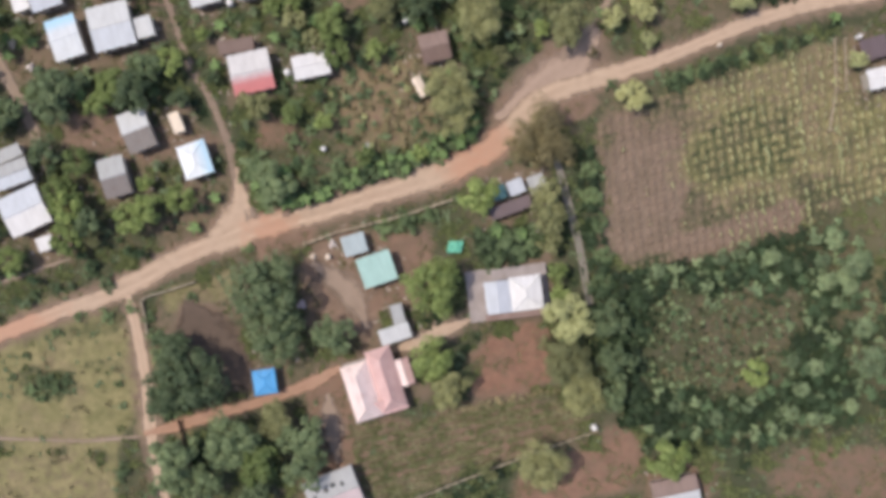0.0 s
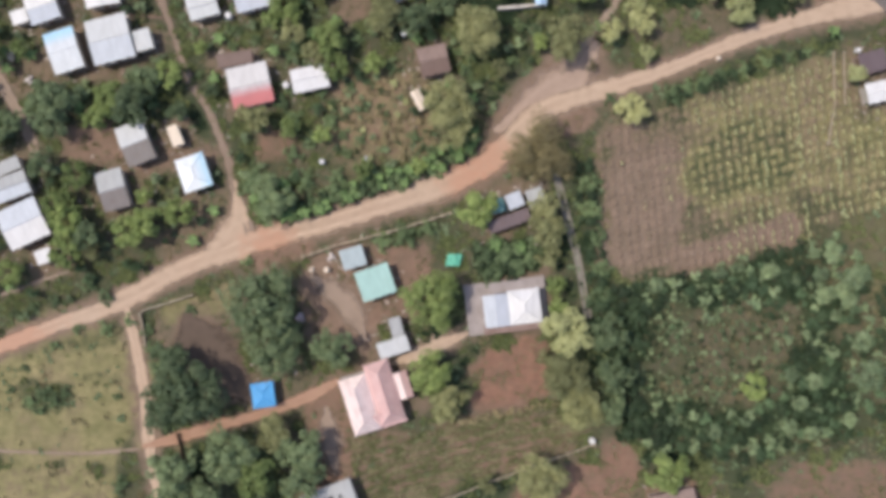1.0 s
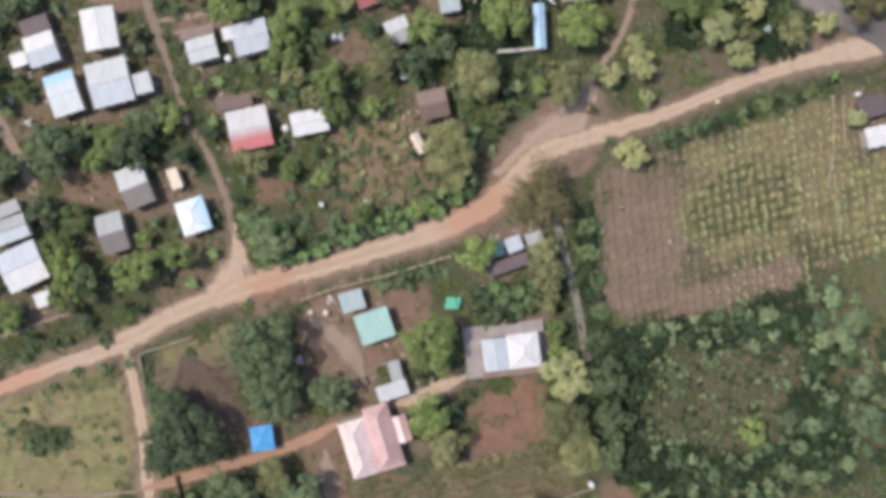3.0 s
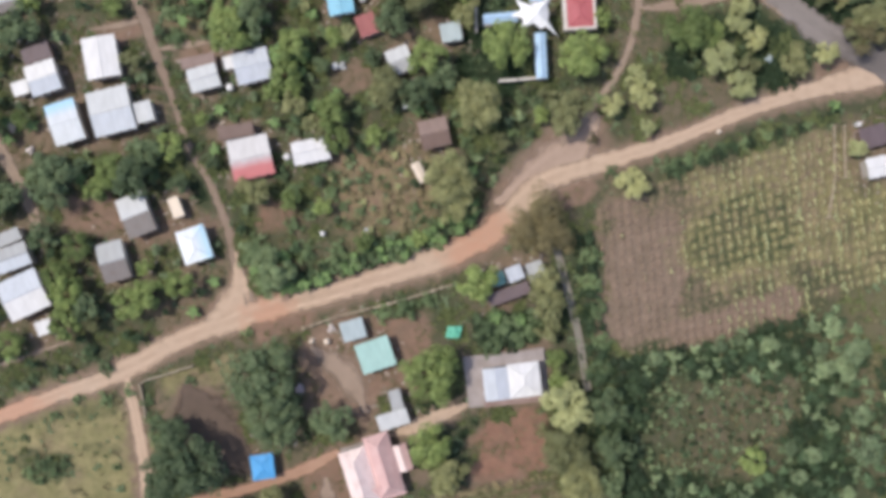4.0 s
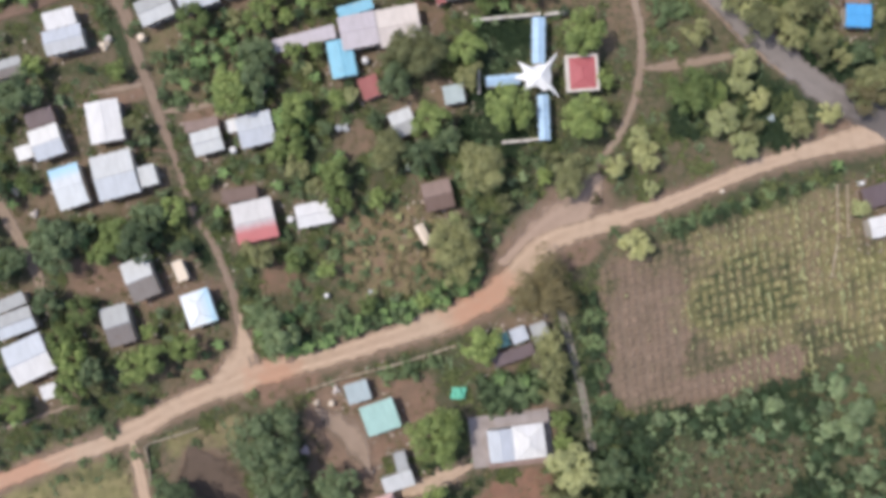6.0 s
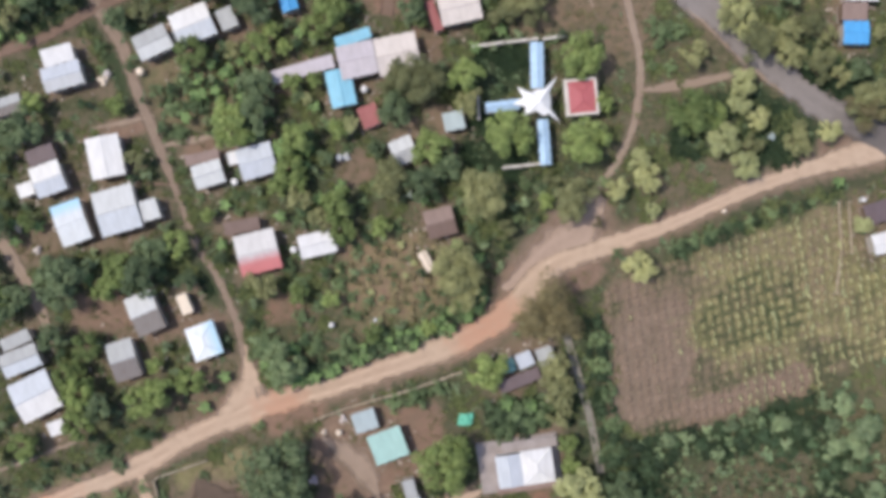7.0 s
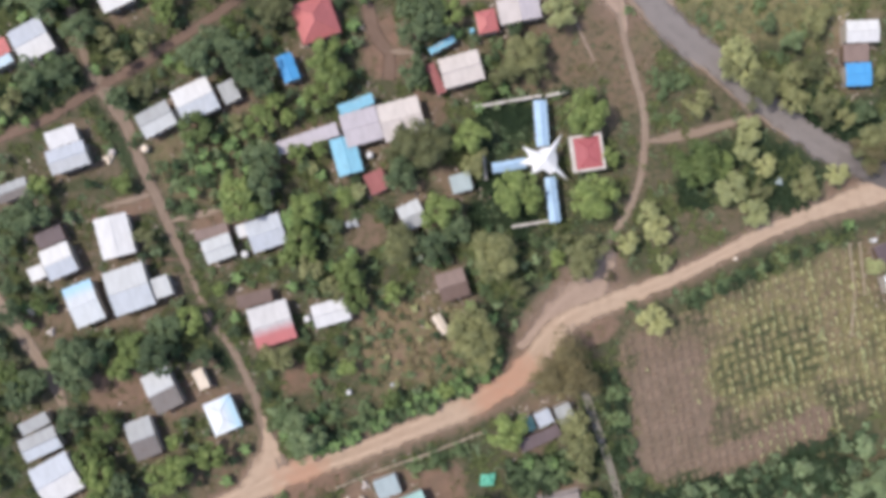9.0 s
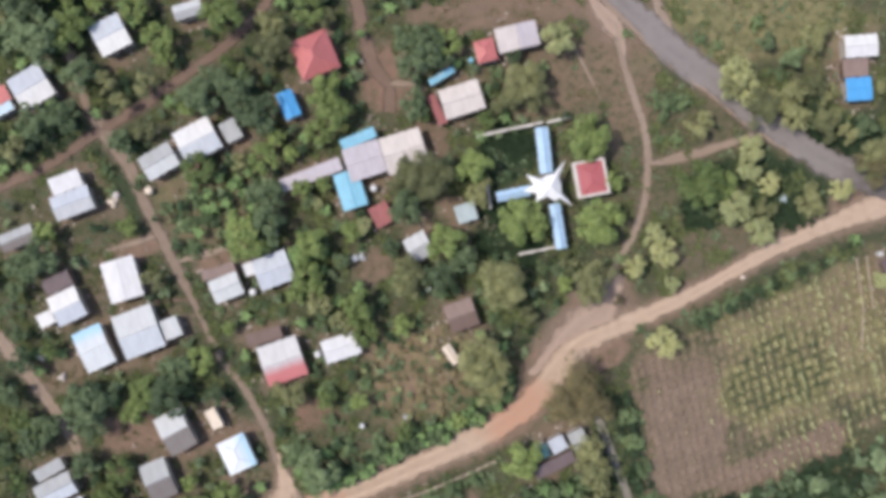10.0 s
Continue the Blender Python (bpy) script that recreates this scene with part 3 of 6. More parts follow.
zone(32.8, 9.3, 8.8, 14.3, -8, 0.85, 0.05, 0, 0.4)
zone(54.2, 19.0, 16.5, 11.0, 13, 0.34, 0.05, 0.3, 0.8)
zone(50.0, 17.6, 9.5, 6.5, 13, 0.06, 0.1, 0.6, 0.7)
zone(46.6, 2.2, 17.5, 3.0, 15, 0.85, 0.15, 0, 0.5)
zone(47.5, -14.7, 21.2, 16.6, 0, 0.0, 0.1, 0.85, 0)
zone(44.0, -14.2, 15.5, 9.5, 0, 0.2, 0.0, 0.45, 0.0)
zone(50.5, -12.5, 10.5, 6.8, 8, 0.3, 0.0, 0.32, 0.0)
zone(45.5, -19.5, 6.0, 3.7, 0, 0.3, 0.05, 0.3, 0.0)
zone(22.3, 23.2, 3.2, 2.0, 35, 0.95, 0.4, 0, 0)
zone(64.2, 29.6, 6.5, 4.6, 0, 0.4, 0.2, 0.2, 0.6)
zone(65.1, -36.4, 11.5, 5.5, -8, 0.6, 0.6, 0.15, 0.1)
zone(39.2, -37.3, 7.4, 3.7, 0, 0.6, 0.6, 0.2, 0)
zone(74.2, 18.5, 7.5, 8.8, 13, 0.05, 0.0, 0.42, 1.0)
zone(75.2, 1.0, 8.6, 9.0, 13, 0.2, 0.1, 0.38, 0.5)
zone(9.7, 57.8, 4.6, 5.1, -5, 0, 0, 1.2, 0)
zone(8.4, 45.8, 5.5, 4.6, 0, 0, 0, 1, 0)
# extra green weight makes the ground darker in this patch and the next
zone(10.3, 31.9, 8.3, 6.5, 0, 0.12, 0.1, 0.55, 0.1)
zone(50.9, 45.6, 13.8, 7.8, 15, 0.05, 0.1, 0.75, 0.0)
zone(41.7, 39.6, 10.1, 3.2, 15, 0.4, 0.2, 0.3, 0.2)
zone(20.0, 69.7, 11.1, 7.4, 0, 0.52, 0.42, 0.1, 0.35)
zone(30.4, 68.5, 5.8, 12.0, 0, 0.52, 0.42, 0.1, 0.35)
zone(8.3, 81.3, 14.8, 3.7, 0, 0.7, 0.3, 0, 0.3)
zone(53.0, 76.0, 18.0, 8.5, 0, 0.08, 0.08, 0.36, 0.8)
zone(-63.3, 86.3, 12.0, 7.4, 0, 0.1, 0.22, 0.75, 0)
zone(-68.0, 69.1, 8.3, 4.6, 0, 0.1, 0.15, 0.8, 0)
zone(-46.1, 85.7, 5.5, 3.7, 0, 0.2, 0.22, 0.6, 0)
zone(63.1, 55.9, 8.8, 5.1, 0, 0.12, 0.22, 0.75, 0.1)
zone(66.3, 43.0, 5.5, 2.8, 0, 1, 0.34, 0, 0.2)
zone(29.3, 77.0, 5.5, 4.6, 0, 0.9, 0.26, 0, 0.3)
zone(-7.7, 71.0, 5.5, 6.5, 0, 0.8, 0.52, 0, 0.1)
zone(-3.2, 62.1, 3.7, 4.6, 0, 0.6, 0.52, 0, 0.2)
zone(-14.8, 42.1, 4.6, 3.7, 0, 0.6, 0.34, 0, 0.3)
zone(-41.5, 55.2, 8.0, 6.5, -15, 0.42, 0.35, 0.3, 0.55)
zone(-43.7, 17.5, 11.1, 3.7, 0, 0.7, 0.38, 0, 0.2)
zone(-57.4, 20.0, 5.5, 4.2, 0, 0.8, 0.41, 0, 0.2)
zone(-38.6, 45.7, 5.5, 2.3, 15, 0.8, 0.38, 0, 0.2)
zone(-52.2, 49.2, 4.6, 2.3, 15, 0.8, 0.38, 0, 0.2)
zone(-67.4, 30.4, 5.5, 3.7, 0, 0.6, 0.3, 0, 0.4)
zone(-27.2, 19.5, 4.6, 3.7, 0, 0.6, 0.7, 0.1, 0.2)
zone(-65.0, -22.0, 5.5, 3.2, 0, 0.0, 0.0, 0.6, 0.7)
zone(-58.5, -13.2, 8.3, 1.7, 12, 0.05, 0.1, 0.4, 0.8)
zone(-54.9, -19.2, 5.5, 1.3, -8, 0.1, 0.1, 0.35, 0.8)
zone(19.5, 28.6, 7.0, 4.2, 38, 0.9, 0.3, 0, 0.1)
zone(-25.8, 1.5, 4.6, 2.0, 15, 0.95, 0.5, 0, 0.2)


def ground_sheet():
    fine = np.arange(-86, 86.1, 0.9)
    far = 86 * 1.25 ** np.arange(1, 16)
    xs = np.concatenate((-far[::-1], fine, far))
    fy = np.arange(-56, 106.1, 0.9)
    ys = np.concatenate((-(far[::-1]) + 30 , fy, far + 20))
    X, Y = np.meshgrid(xs, ys)
    n = np.array([noise.noise(Vector((x * 0.05, y * 0.05, 0.3))) for x, y in zip(X.ravel(), Y.ravel())]).reshape(X.shape)
    n2 = np.array([noise.noise(Vector((x * 0.25, y * 0.25, 5.3))) for x, y in zip(X.ravel(), Y.ravel())]).reshape(X.shape)
    n3 = np.array([noise.noise(Vector((x * 0.11, y * 0.11, 9.3))) for x, y in zip(X.ravel(), Y.ravel())]).reshape(X.shape)
    bare_w = 0.17 + 0.25 * n
    red_w = 0.24 + 0.2 * n
    lush_w = 0.45 - 0.35 * n + 0.25 * n2
    dry_w = 0.22 + 0.3 * n2
    for x, y, rx, ry, ang, b0, r0, l0, d0 in ZONES:
        ca, sa = math.cos(radians(ang)), math.sin(radians(ang))
        u, v = (X - x) * ca + (Y - y) * sa, -(X - x) * sa + (Y - y) * ca
        q = np.maximum((u / rx) ** 4 + (v / ry) ** 4, 1e-9) ** 0.25
        w = np.clip((1.1 + 0.38 * n2 + 0.25 * n3 - q) / 0.4, 0, 1)
        w = w * w * (3 - 2 * w)
        bare_w, red_w, lush_w, dry_w = (a * (1 - w) + t * w for a, t in ((bare_w, b0), (red_w, r0), (lush_w, l0), (dry_w, d0)))
    near, dusty = np.full(X.shape, 1e9), np.full(X.shape, 1e9)
    for line, mat in ROADS:
        for x, y, w in line[::2]:
            d = np.hypot(X - x, Y - y) - w
            near = np.minimum(near, d)
            dusty = np.minimum(dusty, d + (0 if mat in ('dirt', 'dirt5') else 1.1))
    yard = np.full(X.shape, 1e9)
    for cx, cy, a, hl, hw in FOOT[:2] + FOOT[4:]:
        u, v = (X - cx) * math.cos(a) + (Y - cy) * math.sin(a), -(X - cx) * math.sin(a) + (Y - cy) * math.cos(a)
        yard = np.minimum(yard, np.maximum(np.abs(u) - hl, np.abs(v) - hw))
    trodden = np.clip(1.0 - yard / 2.6 + 0.9 * n2 + 0.5 * n3, 0, 1) * 0.62
    bare_w, lush_w = np.maximum(bare_w, trodden), lush_w * (1 - 0.7 * trodden)
    verge = np.clip(1 - dusty / 2.4, 0, 1)
    bare_w = np.maximum(bare_w, verge * 0.8)
    flat = np.clip(near / 2.5, 0, 1)
    Z = (0.05 * n2 - 0.06) * flat - 0.025 * (1 - flat)
    Z = np.where((np.abs(X) > 90) | (Y > 110) | (Y < -60), -0.05, Z)
    ny, nx = X.shape
    verts = np.stack((X, Y, Z), -1).reshape(-1, 3)
    idx = np.arange(nx * ny).reshape(ny, nx)
    faces = np.stack((idx[:-1, :-1], idx[:-1, 1:], idx[1:, 1:], idx[1:, :-1]), -1).reshape(-1, 4)
    ob = raw("ground", verts.tolist(), faces.tolist(), "ground", smooth=True)
    att = ob.data.attributes.new("cover", "FLOAT_COLOR", "POINT")
    att.data.foreach_set("color", np.clip(np.stack((bare_w, red_w, lush_w, dry_w), -1), 0, 1).ravel())
    return tagged(ob, "scrubby village ground of earth, weeds and dry grass", "ground", kind="structure"), (xs, ys, bare_w, lush_w, dry_w, near)




def cover_at(x, y):
    """Bare, green and dry weight of the ground, and the distance to the nearest road."""
    xs, ys, bw, lw, dw, nr = COVER
    i, j = np.searchsorted(ys, y), np.searchsorted(xs, x)
    return bw[i, j], lw[i, j], dw[i, j], nr[i, j]


# ---------------------------------------------------------------- buildings


house(-10.67, -3.15, 19.0, 5.57, 4.94, 2.7, 0.25, 'shed', 'teal', 'teal', "square house with pale turquoise sheet roof in a bare yard")
house(-14.34, 0.8, 16.7, 3.8, 3.26, 2.2, 0.2, 'shed', 'bluegrey', 'bluegrey', "small shack with pale blue-grey sheet roof beside the fence")
house(-28.75, -21.33, 8.5, 3.68, 4.05, 2.4, 0.25, 'hip', 'blue', 'blue', "open shelter under a bright blue tarpaulin roof", open_sides=True)
house(-7.32, -10.45, 13.4, 1.96, 3.33, 2.5, 0.2, 'shed', 'greyzinc', 'greyzinc', "narrow grey sheet-metal lean-to beside a white shed")
house(-7.78, -13.57, 17.7, 5.05, 2.58, 2.6, 0.25, 'shed', 'zinc', 'zinc', "small shed with whitish galvanised roof beside a path")
old_house = house(-17.53, -39.39, 21.3, 8.47, 6.94, 2.8, 0.55, 'gable_x', 'greyzinc', 'palepink', "long house with pale galvanised roof among dark trees")
for px, py, pw in ((-2.2, 1.7, 0.75), (-0.9, 1.2, 0.6), (0.4, 1.6, 0.7), (1.9, 1.3, 0.55), (-2.9, 0.7, 0.5)):
    lift = 2.8 + 0.55 * (1 - py / 3.47)
    part("roof_patch", boxed(px - pw / 2, px + pw / 2, py - 0.32, py + 0.32, lift + 0.03, lift + 0.1), "darksheet", old_house, "small dark patch on the roof")
house(10.82, 6.74, 19.9, 6.93, 2.02, 2.2, 0.2, 'shed', 'purple', 'purple', "low shed with rusty purplish-brown sheet roof")
house(8.96, 9.14, 18.4, 2.3, 2.27, 2.5, 0.15, 'shed', 'dullteal', 'dullteal', "small stall with faded teal sheet roof")
house(11.68, 10.04, 22.1, 2.65, 2.43, 2.6, 0.15, 'shed', 'bluezinc', 'bluezinc', "small stall with pale galvanised sheet roof")
house(15.04, 10.54, 19.6, 2.7, 2.87, 2.6, 0.15, 'shed', 'greyzinc', 'greyzinc', "small stall with dull grey sheet roof under a tree")
house(37.44, -39.2, 12.5, 7.35, 4.7, 2.5, 0.42, 'gable_x', 'brownpink', 'zinc', "old shed with patchy brown and whitish roof by the thicket")
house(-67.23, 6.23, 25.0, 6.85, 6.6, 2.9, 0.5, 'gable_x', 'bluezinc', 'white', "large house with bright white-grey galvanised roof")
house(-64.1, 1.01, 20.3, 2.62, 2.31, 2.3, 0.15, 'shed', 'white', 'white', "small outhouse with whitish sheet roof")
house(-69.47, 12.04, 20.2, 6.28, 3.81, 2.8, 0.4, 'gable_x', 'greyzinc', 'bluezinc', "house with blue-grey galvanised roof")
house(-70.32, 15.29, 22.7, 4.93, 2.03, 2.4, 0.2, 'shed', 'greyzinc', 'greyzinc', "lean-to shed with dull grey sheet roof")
# these two roofs: lighter grey north slope, darker grey south slope
house(-52.89, 11.66, 16.3, 4.35, 6.38, 2.7, 0.45, 'gable_x', 'greyzinc', 'weathered', "small house with grey sheet roof, darker on the south slope")
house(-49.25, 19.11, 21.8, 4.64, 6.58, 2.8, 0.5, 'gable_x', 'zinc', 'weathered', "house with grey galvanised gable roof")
house(-39.84, 14.41, 18.6, 4.69, 5.55, 2.8, 0.5, 'hip', 'icesheen', 'icesheen', "small house by the lane, shiny white roof with a painted blue sky reflection")
house(-42.99, 20.44, 20.7, 1.8, 3.35, 2.3, 0.15, 'shed', 'cream', 'cream', "tiny outhouse with cream roof")
house(-30.85, 28.48, 12.7, 6.65, 6.53, 2.8, 0.4, 'gable_x', 'fadedred', 'fadedred', "house with half grey, half faded red sheet roof")
house(-33.32, 32.74, 9.5, 5.76, 2.13, 2.4, 0.28, 'shed', 'brown', 'brown', "rusty brown lean-to behind the red-roofed house")
house(-21.22, 29.56, 11.5, 5.93, 3.75, 2.7, 0.35, 'gable_x', 'white', 'white', "small house with white sheet roof")
house(-1.35, 32.51, 13.2, 4.71, 4.6, 2.8, 0.63, 'gable_x', 'brownpink', 'brown', "hut with rusty brown sheet roof among trees")
house(-3.74, 26.31, 27.8, 1.49, 3.45, 1.6, 0.25, 'gable_y', 'cream', 'cream', "small pale yellow shelter in dry grass", open_sides=True)
house(-38.51, 41.23, 15.6, 4.85, 3.82, 2.7, 0.4, 'gable_x', 'zinc', 'zinc', "house with light grey galvanised roof")
house(-39.48, 43.97, 11.3, 5.56, 1.7, 2.4, 0.21, 'shed', 'brownpink', 'brownpink', "lean-to shed with brownish sheet roof")
house(-30.64, 43.16, 14.6, 5.76, 5.08, 2.8, 0.4, 'gable_x', 'bluezinc', 'bluezinc', "house with pale galvanised gable roof")
house(-34.54, 43.79, 14.5, 1.69, 2.1, 2.3, 0.15, 'shed', 'white', 'white', "tiny porch with a white sheet roof")
house(-54.96, 44.44, 10.1, 5.39, 6.72, 2.9, 0.4, 'gable_y', 'white', 'white', "house with brilliant white sheet roof")
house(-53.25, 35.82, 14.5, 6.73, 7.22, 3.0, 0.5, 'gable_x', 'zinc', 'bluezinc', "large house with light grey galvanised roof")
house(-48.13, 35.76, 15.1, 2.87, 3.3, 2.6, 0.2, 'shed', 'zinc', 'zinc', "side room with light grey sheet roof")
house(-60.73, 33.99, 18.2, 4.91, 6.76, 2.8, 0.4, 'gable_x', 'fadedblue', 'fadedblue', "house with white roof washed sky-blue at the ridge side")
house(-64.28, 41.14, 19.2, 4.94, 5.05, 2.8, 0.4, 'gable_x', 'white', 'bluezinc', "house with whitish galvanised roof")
house(-68.01, 39.51, 17.9, 2.58, 2.23, 2.5, 0.15, 'shed', 'white', 'white', "small annex with white sheet roof")
house(-65.52, 45.1, 19.6, 4.58, 2.59, 2.4, 0.2, 'shed', 'purple', 'purple', "dark purplish-brown sheet lean-to")
house(-62.23, 61.02, 14.3, 5.11, 2.78, 2.8, 0.25, 'shed', 'white', 'white', "front room with white sheet roof")
house(-61.51, 57.59, 14.2, 6.41, 3.96, 2.9, 0.4, 'gable_x', 'bluezinc', 'zinc', "house with pale galvanised roof beside the lane")
house(-71.1, 53.0, 16.5, 5.69, 2.82, 2.6, 0.3, 'gable_x', 'greyzinc', 'weathered', "low house with grey-green weathered roof")
house(-40.36, 65.31, 21.5, 6.38, 5.55, 2.9, 0.4, 'gable_x', 'white', 'bluezinc', "house with bright white sheet roof")
house(-46.92, 62.66, 23.7, 5.68, 4.15, 2.8, 0.35, 'gable_x', 'greyzinc', 'zinc', "house with pale grey-green galvanised roof")
# dark block added where a black gap lies between the two roofs
house(-43.4, 63.3, 22.0, 1.9, 2.3, 2.2, 0.15, 'shed', 'darksheet', 'darksheet', "small dark shed filling the black gap between two pale-roofed houses")
house(-34.94, 66.32, 22.1, 2.75, 3.41, 2.4, 0.15, 'shed', 'greyzinc', 'greyzinc', "lean-to shed with faded grey sheet roof")
house(-52.35, 83.72, 20.7, 5.26, 5.43, 2.9, 0.45, 'gable_x', 'bluezinc', 'white', "house with white galvanised roof")
house(-65.92, 76.84, 24.4, 5.83, 5.76, 2.9, 0.45, 'gable_x', 'bluezinc', 'white', "house with grey and white galvanised roof")
house(-71.89, 75.8, 20.5, 4.5, 2.52, 2.7, 0.28, 'shed', 'redpink', 'redpink', "small side house with red sheet roof")
house(-71.46, 73.78, 21.9, 4.3, 1.53, 2.4, 0.15, 'shed', 'iceblue', 'iceblue', "narrow porch with pale blue sheet roof")
house(-39.57, 86.39, 10.6, 4.62, 2.4, 2.7, 0.3, 'gable_x', 'zinc', 'greyzinc', "house with dull whitish roof among trees")
house(-20.08, 76.72, 15.7, 6.47, 6.61, 3.2, 1.8, 'hip', 'redpink', 'redpink', "house with salmon-red hipped roof")
house(-25.15, 69.39, 16.9, 2.63, 4.48, 2.6, 0.35, 'gable_y', 'blue', 'blue', "small shed with bright blue roof under trees")
house(-14.04, 58.96, 11.3, 6.06, 5.4, 3.0, 0.35, 'gable_x', 'lavender', 'lavender', "wide hall with pale lavender-white roof")
house(-7.55, 59.73, 10.5, 6.79, 6.08, 3.1, 0.4, 'gable_x', 'cream2', 'cream2', "wide house with cream-white roof")
house(-14.65, 62.66, 16.2, 5.87, 1.75, 2.6, 0.2, 'shed', 'skyblue', 'skyblue', "sky-blue sheet-roofed porch of the hall")
house(-22.85, 57.76, 14.5, 10.24, 2.17, 2.6, 0.07, 'shed', 'lavender', 'lavender', "long narrow covered walkway with pale grey roof", open_sides=True)
house(-16.82, 54.59, 11.1, 4.06, 6.1, 2.6, 0.3, 'gable_y', 'skyblue', 'skyblue', "shed with light sky-blue sheet roof")
house(-12.34, 50.09, 21.1, 3.15, 3.53, 1.9, 0.1, 'shed', 'darkred', 'darkred', "low shed with dull brick-red roof")
house(2.65, 66.98, 11.0, 6.62, 4.86, 3.0, 0.35, 'gable_x', 'cream2', 'cream2', "house with cream-white sheet roof")
house(-1.51, 65.85, 19.2, 1.47, 5.08, 2.4, 0.15, 'shed', 'darkred', 'darkred', "narrow dark red lean-to roof")
house(-0.16, 71.17, 24.4, 4.52, 1.08, 2.4, 0.1, 'shed', 'skyblue', 'skyblue', "narrow lean-to shed with blue sheet roof")
house(12.65, 75.92, 6.7, 6.72, 4.04, 3.0, 0.35, 'gable_y', 'cream2', 'lavender', "house with pale whitish sheet roof")
house(7.34, 74.36, 8.8, 3.25, 3.64, 2.8, 0.49, 'hip', 'redpink', 'redpink', "small house with faded red roof")
house(1.23, 48.83, 10.9, 3.3, 2.96, 2.5, 0.2, 'shed', 'bluegrey', 'bluegrey', "small shed with dark blue-grey roof")
house(-6.96, 44.21, 22.1, 3.81, 4.13, 2.7, 0.3, 'gable_x', 'zinc', 'greyzinc', "small house with dull whitish roof under trees")
house(66.37, 61.36, -2.2, 4.15, 3.7, 2.7, 0.25, 'gable_x', 'blue', 'blue', "small house with bright blue roof")
house(67.44, 68.2, -2.2, 5.33, 3.53, 2.9, 0.3, 'gable_x', 'white', 'white', "house with white sheet roof at a grass field")
house(66.37, 64.85, -2.1, 4.11, 2.89, 2.4, 0.21, 'shed', 'brownpink', 'brownpink', "brownish low roof between a white and a blue house")
house(70.77, 27.61, 12.9, 5.44, 3.27, 2.9, 0.35, 'gable_x', 'white', 'white', "house with white roof beside the crop field")
house(69.39, 32.4, 17.0, 4.47, 3.43, 2.4, 0.15, 'shed', 'purple', 'purple', "low shed with purplish-grey roof")


def pink_house():
    ob = thing("house", "pink-roofed house with two parallel gables and a side wing", "house", pose(-11.13, -22.06, 0, 0, 0, 17.5), "village buildings")
    # west block paler than the east block: part of the sun contrast is coloured in
    roof(ob, -4.35, 0.1, -4.75, 4.5, 2.8, 1.7, "hip", "palerose", "palerose")
    roof(ob, 0.1, 4.3, -4.4, 5.7, 2.8, 1.75, "hip", "rosetile", "rosetile")
    sheets("roof_slope", (-4.0, -4.85, 2.55), (4.5, -4.85, 2.55), (3.6, -2.4, 3.5), (-1.4, -2.4, 3.5), "rosetile", ob)
    walls(ob, -4.0, 4.0, -4.3, 4.4, 2.8, 0, "hip", "wallpaint")
    part("floor_slab", boxed(-4.2, 4.2, -4.6, 4.7, -0.1, 0.15), "greyconcrete", ob)
    # wing: sunlit west slope and shaded east slope put into the two colours
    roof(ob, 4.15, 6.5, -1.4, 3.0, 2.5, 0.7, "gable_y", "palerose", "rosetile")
    part("porch_wall", boxed(4.0, 6.2, -1.1, -0.95, 0, 2.5), "wallpaint", ob)
    part("porch_wall", boxed(6.05, 6.2, -0.95, 2.7, 0, 2.5), "wallpaint", ob)


roof_material("palerose", (0.82, 0.69, 0.67), 0.95, rustcol=(0.42, 0.24, 0.235))
roof_material("rosetile", (0.60, 0.40, 0.39), 0.85, rustcol=(0.80, 0.66, 0.63))
pink_house()


def white_house():
    ob = thing("house", "white-roofed house with twin gables on a concrete platform", "house", pose(10.6, -7.07, 0, 0, 0, 7.0), "village buildings")
    part("platform", boxed(-6.7, 6.6, -4.2, 4.2, -0.1, 0.35, bevel=0.04), "greyconcrete", ob, "grey concrete platform")
    roof(ob, -3.9, 0.1, -3.0, 2.2, 3.3, 0.22, "gable_y", "bluezinc", "bluezinc")
    roof(ob, 0.1, 5.2, -3.0, 2.5, 3.4, 0.5, "hip", "white", "white")
    walls(ob, -3.6, 4.9, -2.7, 2.0, 3.3, 0, "hip", "whitewall")
    part("back_roof", boxed(-2.6, 6.3, 2.3, 4.0, 2.1, 2.2), "greyconcrete", ob, "flat grey concrete roof of the back porch")
    part("front_roof", boxed(-4.2, 5.4, -4.1, -2.75, 2.3, 2.38), "courtyard", ob, "dusty brown flat porch roof")
    for x in (-4.0, 0.5, 5.2):
        part("post", boxed(x - 0.1, x + 0.1, -4.0, -3.8, 0.35, 2.3), "whitewall", ob)
    for x in (-2.5, 2.0, 6.1):
        part("post", boxed(x - 0.1, x + 0.1, 3.7, 3.9, 0.35, 2.1), "whitewall", ob)


white_house()


